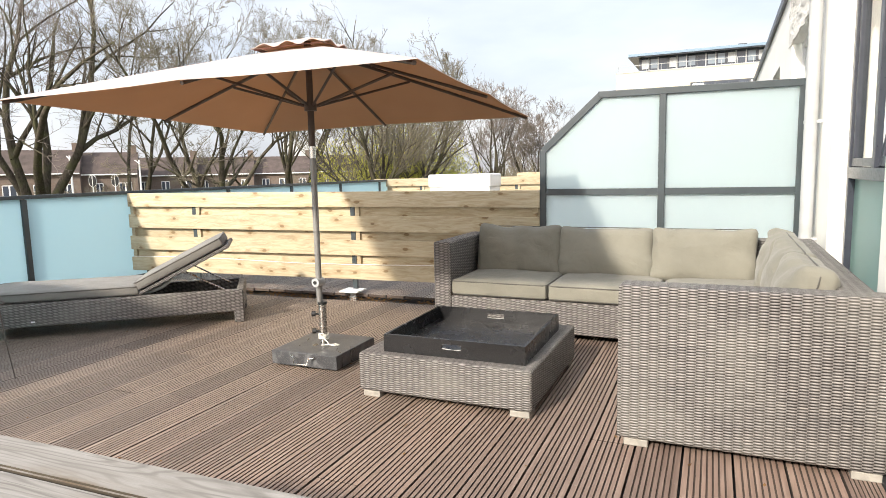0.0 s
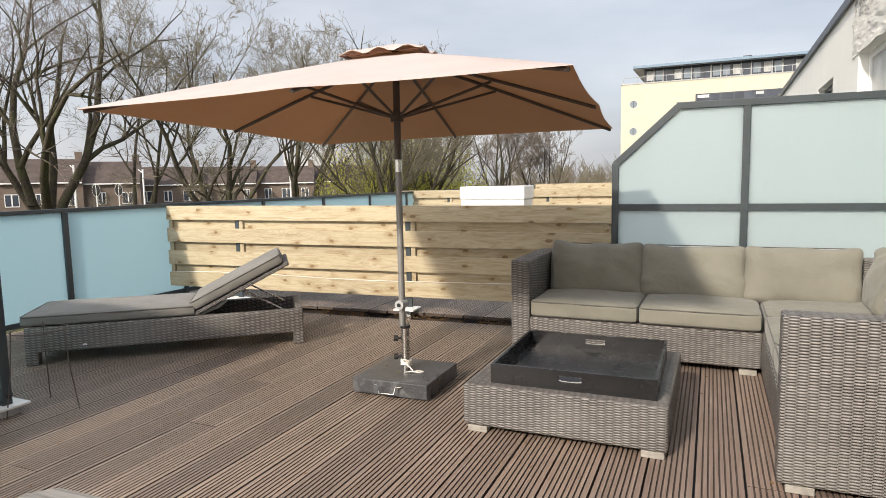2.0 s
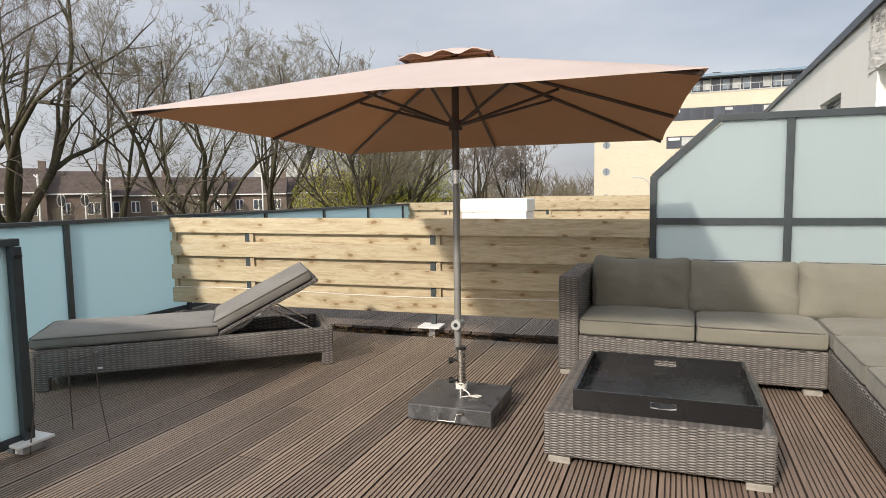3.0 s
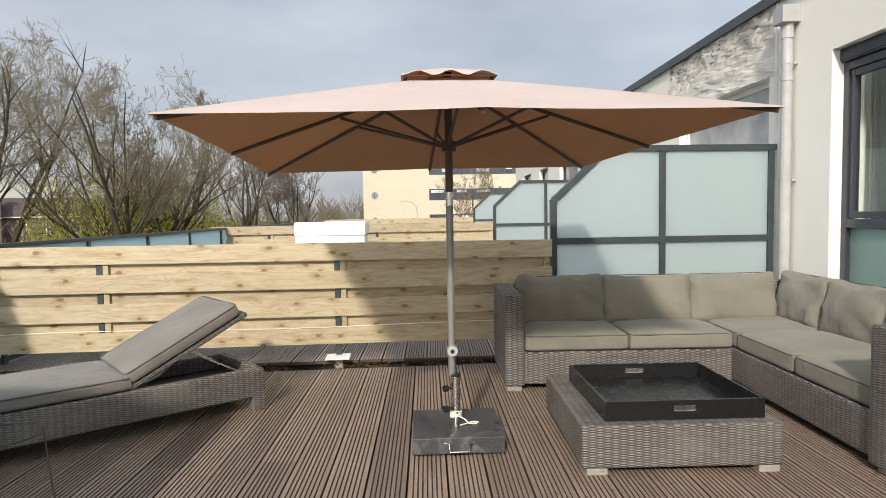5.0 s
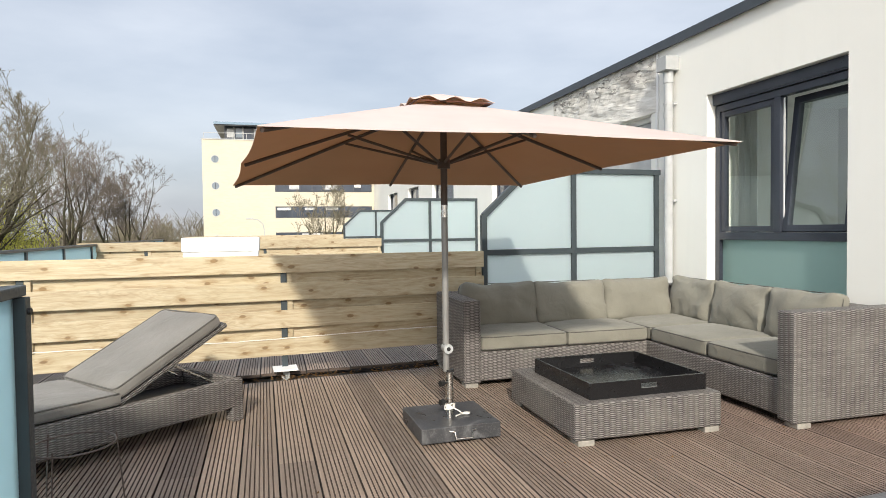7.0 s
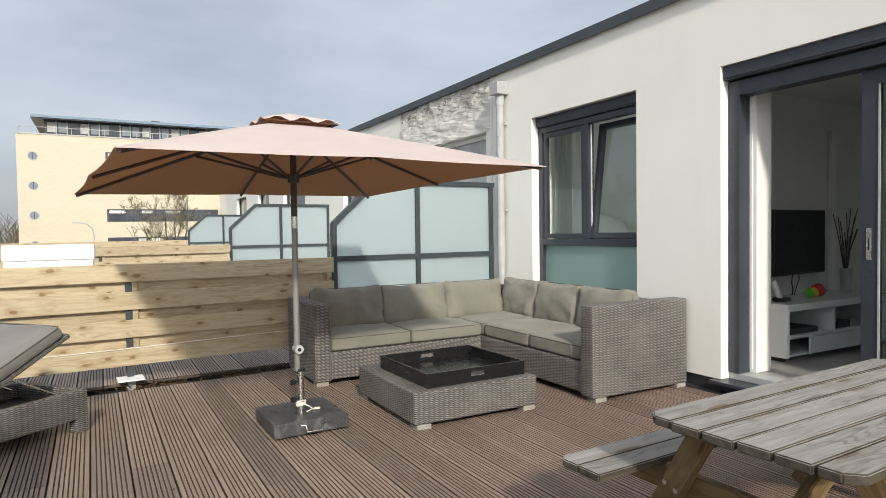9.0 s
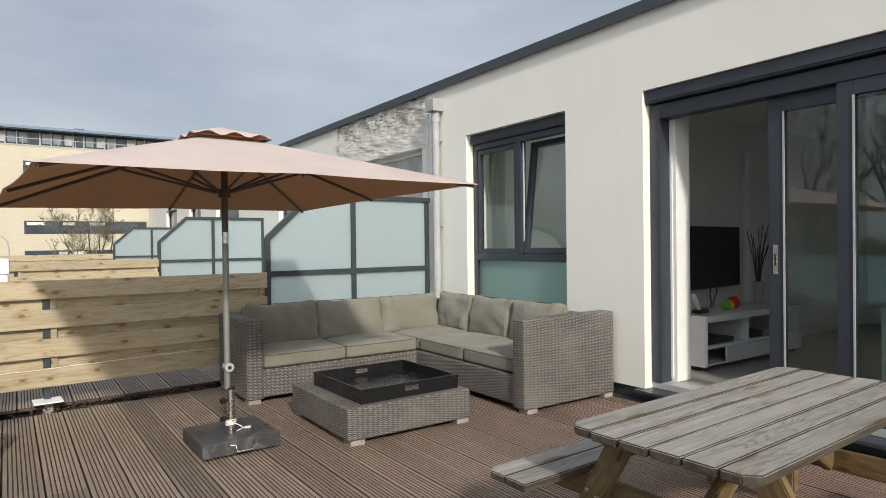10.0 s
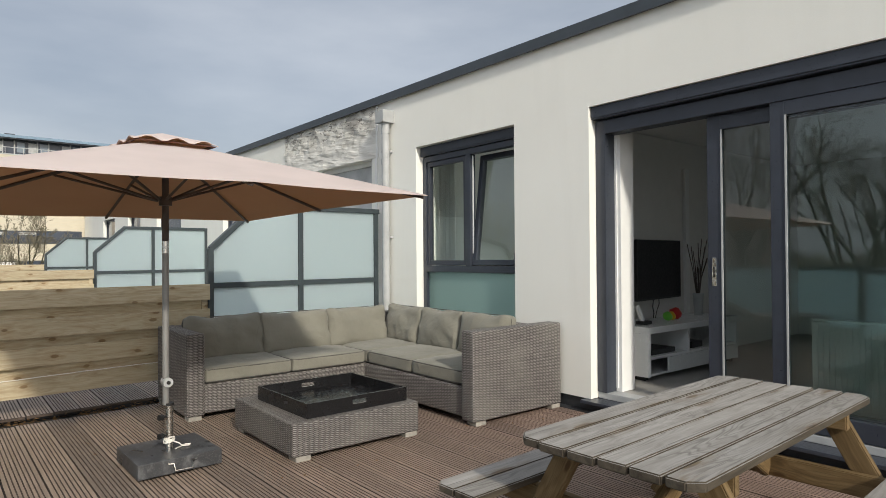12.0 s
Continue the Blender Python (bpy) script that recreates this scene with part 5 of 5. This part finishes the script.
x, y = at(-0.235, 48)
tree(x, y, 19.5, 5, 0.8, 12, 0.4, BT, True, dens=0.5, bend=0.22)
x, y = at(-0.088, 42)
tree(x, y, 15.4, 9, 0.72, 23, 0.34, "wide bare tree with many stems", True, start=0.05, dens=0.5, bend=0.12, up=0.2, crown=0.45)
x, y = at(0.083, 56)
tree(x, y, 14.2, 6, 0.5, 31, 0.26, ST, bend=0.14, up=0.22, dens=0.5, crown=0.36)
x, y = at(0.152, 57)
tree(x, y, 12.4, 5, 0.45, 35, 0.2, ST, bend=0.14, up=0.22, dens=0.5, crown=0.36)
x, y = at(-0.82, 42)
tree(x, y, 20, 5, 0.7, 43, 0.5, BT, dens=0.4, bend=0.26)
x, y = at(-1.15, 45)
tree(x, y, 19, 5, 0.7, 47, 0.5, BT, dens=0.4, bend=0.26)
tree(-43.0, 14.5, 19, 4, 0.9, 61, 0.4, BT, dens=0.5, bend=0.26, crown=0.5)
tree(-46.0, 4.0, 18, 4, 0.8, 67, 0.36, BT, dens=0.4, bend=0.26, crown=0.45)
tree(0.6, 48.0, 10.0, 6, 0.7, 51, 0.16, "small bare tree before the apartment block", True, start=0.3, dens=0.42)


def willow(x, y, h, r, seed, label):
    rnd = random.Random(seed)
    t = thing("willow_tree", label, "tree", pose(x, y, GZ))
    a, b = grow(h, 5, 0.8, seed, 0.3, levels=3)
    tr = new("trunk", tubes_mesh("trunk", a + b, 5, M["bark"]))
    tr.parent = t
    P, F = [], []
    for _ in range(640):
        ang, rr = rnd.uniform(0, 6.28), r * math.sqrt(rnd.random())
        top = h * rnd.uniform(0.55, 1.0) * (1 - 0.35 * (rr / r) ** 2)
        n = rnd.randint(12, 26)
        for i in range(n):
            c = Vector((rr * math.cos(ang), rr * math.sin(ang), top - i * 0.22)) + Vector((rnd.uniform(-0.25, 0.25), rnd.uniform(-0.25, 0.25), rnd.uniform(-0.1, 0.1)))
            if c.z < 0.6:
                break
            u = Vector((rnd.uniform(-1, 1), rnd.uniform(-1, 1), -1.2)).normalized() * rnd.uniform(0.08, 0.15)
            w = Vector((rnd.uniform(-1, 1), rnd.uniform(-1, 1), 0)).normalized() * 0.04
            k2 = len(P)
            P.extend([tuple(c - u), tuple(c + w), tuple(c + u), tuple(c - w)])
            F.append((k2, k2 + 1, k2 + 2, k2 + 3))
    me = bpy.data.meshes.new("crown")
    me.from_pydata(P, [], F)
    me.materials.append(M["willow"])
    cr = new("crown", me)
    cr.parent = t
    cr["label"] = "fresh yellow-green leaves"
    return t


wx, wy = at(-0.115, 46)
willow(wx, wy, 10.2, 4.8, 5, "willow in fresh yellow-green leaf")
wx, wy = at(-0.035, 48)
willow(wx, wy, 10.6, 4.4, 6, "willow in fresh yellow-green leaf")

# far woods and scrub
rnd = random.Random(77)
segs = []
for i in range(420):
    fx = rnd.uniform(-1.9, 0.42)
    d = rnd.uniform(75, 130)
    x, y = at(fx, d)
    if y > 58 and x > -12.5:
        x = -13 - rnd.random() * 10
    h = rnd.uniform(6.0, 9.0) * (1.0 if fx > 0.1 else 0.72) * (d / 90) ** 0.3
    b0 = Vector((x, y, GZ))
    segs.append((b0, b0 + Vector((0, 0, h * 0.5)), 0.12, 0.07))
    for _ in range(70):
        z = h * rnd.uniform(0.12, 0.85)
        a = rnd.uniform(0, 6.28)
        ln = h * rnd.uniform(0.12, 0.3)
        s = b0 + Vector((rnd.uniform(-0.9, 0.9), rnd.uniform(-0.9, 0.9), z))
        segs.append((s, s + Vector((math.cos(a) * 0.7, math.sin(a) * 0.7, 1.0)).normalized() * ln, 0.05, 0.02))
woods = new("far_woods", tubes_mesh("far_woods", segs, 3, M["twig_green"]))
tagged(woods, "distant bare brownish woods behind the park", "woods", "", "stuff")

P, F = [], []
for i in range(19000):
    fx = rnd.uniform(-1.7, 0.34)
    d = rnd.uniform(64, 72)
    x, y = at(fx, d)
    if x > -13.5:
        continue
    hmax = 3.0 + 1.4 * noise.noise(Vector((fx * 9, 0, 0)))
    z = GZ + hmax * rnd.random() ** 0.7
    c = Vector((x, y, z))
    u = Vector((rnd.uniform(-1, 1), rnd.uniform(-1, 1), rnd.uniform(-1, 1))).normalized() * rnd.uniform(0.12, 0.3)
    w = Vector((rnd.uniform(-1, 1), rnd.uniform(-1, 1), rnd.uniform(-1, 1))).normalized() * 0.14
    k2 = len(P)
    P.extend([tuple(c - u), tuple(c + w), tuple(c + u), tuple(c - w)])
    F.append((k2, k2 + 1, k2 + 2, k2 + 3))
me = bpy.data.meshes.new("scrub")
me.from_pydata(P, [], F)
me.materials.append(M["hedge"])
tagged(new("scrub", me), "brownish scrub along the park", "shrubs", "", "stuff")


# rows of brick houses
def house(m, w, d, eave, ridge, seed, label):
    rnd2 = random.Random(seed)
    h = thing("brick_house", label, "house", m, "brick houses")
    part("wall", boxes((-w / 2, w / 2, -d / 2, d / 2, 0, eave)), M["brown_brick"], h)
    bm2 = bmesh.new()
    o = 0.3
    vs = [bm2.verts.new(v) for v in ((-w / 2, -d / 2 - o, eave - 0.1), (w / 2, -d / 2 - o, eave - 0.1), (w / 2, d / 2 + o, eave - 0.1), (-w / 2, d / 2 + o, eave - 0.1), (-w / 2, 0, ridge), (w / 2, 0, ridge))]
    for f in ((0, 1, 5, 4), (2, 3, 4, 5), (0, 4, 3), (1, 2, 5), (0, 3, 2, 1)):
        bm2.faces.new([vs[i] for i in f])
    roof = part("roof", bm2, M["tiles"], h)
    part("chimney", boxes((w / 2 - 1.0, w / 2 - 0.2, -0.4, 0.4, ridge - 0.6, ridge + 0.9)), M["brown_brick"], roof)
    part("gutter", boxes((-w / 2, w / 2, -d / 2 - o - 0.12, -d / 2 - o, eave - 0.15, eave)), M["white"], h)
    n = max(2, int(w / 2.4))
    for fl in (0.9, 3.7):
        for i in range(n):
            cx = -w / 2 + w * (i + 0.5) / n
            ww = rnd2.choice((0.45, 0.55, 0.75))
            wn = part("window", boxes((cx - ww, cx + ww, -d / 2 - 0.05, -d / 2 + 0.02, fl, fl + 1.55)), M["white"], h)
            for s in (-1, 1):
                part("pane", boxes((cx + (s - 1) * ww / 2 + 0.08, cx + (s + 1) * ww / 2 - 0.08, -d / 2 - 0.06, -d / 2 - 0.045, fl + 0.1, fl + 1.45)), M["pane"], wn)
    return h


for fx, d, w, eave, ridge, rot in ((-0.74, 78, 9, 6.6, 9.6, 50), (-0.64, 80, 9, 6.6, 9.6, 48), (-0.545, 84, 9, 6.4, 9.3, 46), (-0.455, 92, 11, 6.1, 8.7, 40), (-0.36, 96, 11, 6.1, 8.7, 36), (-0.265, 100, 11, 6.1, 8.7, 32), (-0.17, 104, 11, 6.2, 8.8, 28), (-0.08, 108, 11, 6.2, 8.8, 26), (-0.85, 80, 9, 6.6, 9.6, 52)):
    x, y = at(fx, d)
    house(pose(x, y, GZ, 0, 0, rot), w, 8.0, eave, ridge, int(d), "row house of brown brick with tiled roof")
x, y = at(-0.19, 190)
fb = thing("far_block", "grey block of flats in the haze", "building", pose(x, y, GZ, 0, 0, 25))
part("wall", boxes((-11, 11, -6, 6, 0, 15.5)), M["sheet"], fb)

# apartment block
ab = thing("apartment_block", "yellow brick apartment block with strip windows", "apartment block", pose(0, 68.2, GZ))
AX0, AX1 = -10.4, 16.0
part("wall", boxes((AX0, AX1, 0, 14, 0, 15.4)), M["yellow_brick"], ab)
part("coping", boxes((AX0 - 0.05, AX1, -0.06, 0.1, 15.402, 15.5)), M["zinc"], ab)
top = part("top_storey", boxes((AX0 + 2.2, AX1 - 0.3, 0.75, 13, 15.402, 16.85)), M["pane"], ab)
for i in range(26):
    x = AX0 + 2.2 + i * 0.9
    part("mullion", boxes((x, x + (0.22 if i % 3 == 0 else 0.1), 0.62, 0.748, 15.5, 16.85)), M["zinc"] if i % 3 else M["frame"], top)
for i in range(25):
    x = AX0 + 2.2 + i * 0.9
    if i % 4 != 2:
        part("pane", boxes((x + 0.24, x + 0.88, 0.70, 0.748, 15.75, 16.7)), M["sky_pane"] if i % 3 else M["sheet"], top)
roof = part("roof", boxes((AX0 + 1.2, AX1, -0.2, 14, 16.852, 17.05)), M["frame"], ab, "overhanging flat roof")
part("fascia", boxes((AX0 + 1.2, AX1, -0.3, -0.2, 16.95, 17.2)), M["blue_edge"], roof, "blue-grey roof edge")
part("vent", boxes((1.0, 1.8, 1, 1.8, 17.05, 17.5)), M["frame"], roof)
bal = part("balustrade", rod([(AX0 + 0.2, 0.1, 16.1), (AX1 - 0.2, 0.1, 16.1)], 0.03, 5), M["zinc"], ab)
for x in (AX0 + 0.2 + 1.4 * i for i in range(18)):
    part("baluster", rod([(x, 0.1, 15.5), (x, 0.1, 16.1)], 0.025, 5), M["zinc"], bal)
for fl in range(5):
    zt = 14.0 - 2.77 * fl
    wn = part("strip_window", boxes((-3.2, 7.1, -0.03, 0.03, zt - 1.22, zt)), M["frame"], ab, "dark framed strip window")
    random.seed(60 + fl)
    xw = -3.1
    while xw < 6.9:
        ww = random.choice((0.9, 1.25, 1.6))
        x2 = min(xw + ww, 7.0)
        part("pane", boxes((xw + 0.05, x2 - 0.05, -0.04, -0.031, zt - 1.12, zt - 0.1)), M["pane"], wn)
        if random.random() < 0.4:
            part("blind", boxes((xw + 0.1, x2 - 0.1, -0.046, -0.0405, zt - random.choice((0.4, 0.7, 0.95)), zt - 0.13)), random.choice((M["sheet"], M["white"])), wn)
        xw = x2
    bm = bmesh.new()
    tube(bm, (-9.15, -0.04, zt - 0.62), (-9.15, 0.04, zt - 0.62), 0.42, n=24)
    rw = part("round_window", bm, M["zinc"], ab, "round window")
    bm = bmesh.new()
    tube(bm, (-9.15, -0.05, zt - 0.62), (-9.15, -0.041, zt - 0.62), 0.35, n=24)
    part("pane", bm, M["sky_pane"], rw)
    part("window_bar", boxes((-9.18, -9.12, -0.06, -0.051, zt - 0.97, zt - 0.27)), M["frame"], rw)

# white wing behind the terraces
structure("wall_far_wing", boxes((7.3, 20.0, 60.0, 67.9, GZ, 7.2)), M["render"], "white rendered far wing of the housing", "wall")

lamp = thing("street_lamp", "slim grey street lamp with a curved arm", "street lamp", pose(-4.3, 60.0, GZ))
part("pole", rod([(0, 0, 0), (0, 0, 5.9), (-0.1, 0, 6.5), (-0.5, 0, 6.9), (-1.0, 0, 7.0)], 0.06, 6), M["zinc"], lamp)
part("head", boxes((-1.6, -0.95, -0.12, 0.12, 6.95, 7.1), bevel=0.03), M["zinc"], lamp)


def traffic_light(x, y, rz):
    t = thing("traffic_light", "traffic light with black oval backing board", "traffic light", pose(x, y, GZ, 0, 0, rz), "traffic lights")
    part("pole", rod([(0, 0, 0), (0, 0, 6.2)], 0.06, 8), M["white"], t)
    for nm, r, yy, mt in (("border", 0.37, 0.02, "white"), ("backing_board", 0.34, 0.05, "black")):
        bm2 = bmesh.new()
        tube(bm2, (0, -yy, 0), (0, yy, 0), r, n=20)
        for v in bm2.verts:
            v.co.z = v.co.z * 1.7 + 5.6
        part(nm, bm2, M[mt], t)
    return t


x, y = at(-0.562, 62)
tl = traffic_light(x, y, 35)
x, y = at(-0.526, 63)
copy_thing(tl, pose(x, y, GZ, 0, 0, 35))
for fx, d, hh in ((-0.595, 64, 8.2), (-0.485, 70, 7.8), (-0.25, 85, 9.0)):
    x, y = at(fx, d)
    mp = thing("lamp_post", "white painted post by the road", "post", pose(x, y, GZ))
    part("pole", rod([(0, 0, 0), (0, 0, hh)], 0.09, 8), M["white"], mp)
    part("arm", rod([(0, 0, hh - 0.4), (-1.6, 0.8, hh)], 0.05, 6), M["white"], mp)

# ---- deck ----
TURN = Matrix.Translation((0.6, 3.0, 0)) @ Matrix.Rotation(radians(0.7), 4, "Z") @ Matrix.Translation((-0.6, -3.0, 0))
PITCH, BW = 0.2085, 0.1975


def deck_mesh():
    """Grooved board of unit length along y, top at z = 0."""
    prof = [(0.0, -0.026), (0.0, 0.0)]
    n, gw, gd = 7, 0.0078, 0.008
    m0 = 0.027
    for i in range(n):
        c = m0 + (BW - 2 * m0) * i / (n - 1)
        prof += [(c - gw / 2, 0.0), (c - gw / 2 + 0.001, -gd), (c + gw / 2 - 0.001, -gd), (c + gw / 2, 0.0)]
    prof += [(BW, 0.0), (BW, -0.026)]
    bm2 = bmesh.new()
    a = [bm2.verts.new((x, 0, z)) for x, z in prof]
    b = [bm2.verts.new((x, 1, z)) for x, z in prof]
    for i in range(len(prof)):
        j = (i + 1) % len(prof)
        bm2.faces.new((a[i], a[j], b[j], b[i]))
    bm2.faces.new(a[::-1])
    bm2.faces.new(b)
    me2 = mesh_of("board", bm2, M["deck"])
    # groove walls and floors take the painted shade colour
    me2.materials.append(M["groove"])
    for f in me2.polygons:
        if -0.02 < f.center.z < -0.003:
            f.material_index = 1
    return me2


board = deck_mesh()
floor = structure("floor", boxes((-6.95, FX - 0.065, -7.0, 5.4, -0.074, -0.034)), M["bitumen"], "grooved hardwood deck of the roof terrace", "deck")
floor2 = structure("floor_neighbour", boxes((-6.95, FX - 0.065, 5.72, 25.5, -0.072, -0.004)), M["bitumen"], "grooved deck of the neighbouring terrace", "deck")
random.seed(33)
x = -3.040 - PITCH * 18
while x < FX - 0.07:
    w_ok = min(1.0, (FX - 0.066 - x) / BW)
    end = skew_y(5.43, x)
    y0 = -6.9
    joints = sorted(random.uniform(-5.5, 4.6) for _ in range(2))
    if joints[1] - joints[0] < 1.2:
        joints = joints[:1]
    for y1 in (*joints, end):
        o = new("board", board)
        o.parent = floor
        o.matrix_basis = TURN @ Matrix.Translation((x, y0, random.uniform(-0.0015, 0.0015))) @ Matrix.Diagonal((w_ok, y1 - y0 - 0.004, 1, 1))
        y0 = y1
    o = new("board", board)
    o.parent = floor2
    o.matrix_basis = Matrix.Translation((x + 0.07, skew_y(5.58, x), 0.030 + random.uniform(-0.002, 0.002))) @ Matrix.Diagonal((w_ok * 0.99, 4.0, 1, 1))
    x += PITCH

# dirt and leaves in the joint, crumbs on the boards
rnd = random.Random(91)
P, F = [], []


def flake(c, s):
    a = rnd.uniform(0, 6.28)
    u = Vector((math.cos(a), math.sin(a), rnd.uniform(-0.3, 0.3))) * s
    w = Vector((-math.sin(a), math.cos(a), rnd.uniform(-0.3, 0.3))) * s * 0.6
    k3 = len(P)
    P.extend([tuple(c - u), tuple(c - u * 0.2 + w), tuple(c + u + Vector((0, 0, s * 0.3))), tuple(c - u * 0.1 - w)])
    F.append((k3, k3 + 1, k3 + 2, k3 + 3))


for i in range(1500):
    x = rnd.uniform(-6.6, -0.5)
    dens = noise.noise(Vector((x * 2.2, 0, 4)))
    if dens < -0.1 and rnd.random() < 0.7:
        continue
    flake(Vector((x, skew_y(rnd.uniform(5.44, 5.575), x), rnd.uniform(-0.03, 0.006))), rnd.uniform(0.008, 0.022))
for i in range(260):
    flake(Vector((rnd.uniform(-6, 0.3), rnd.uniform(0.5, 5.3), 0.004)), rnd.uniform(0.004, 0.013))
me = bpy.data.meshes.new("leaf_litter")
me.from_pydata(P, [], F)
me.materials.append(M["dry"])
tagged(new("leaf_litter", me), "dry leaves and crumbs in the deck joint", "leaf litter", "", "stuff")
structure("trim_joint", boxes((-6.9, 0.6, 5.2, 5.95, -0.073, -0.045)), M["bitumen"], "dark bottom of the joint between the decks", "joint")
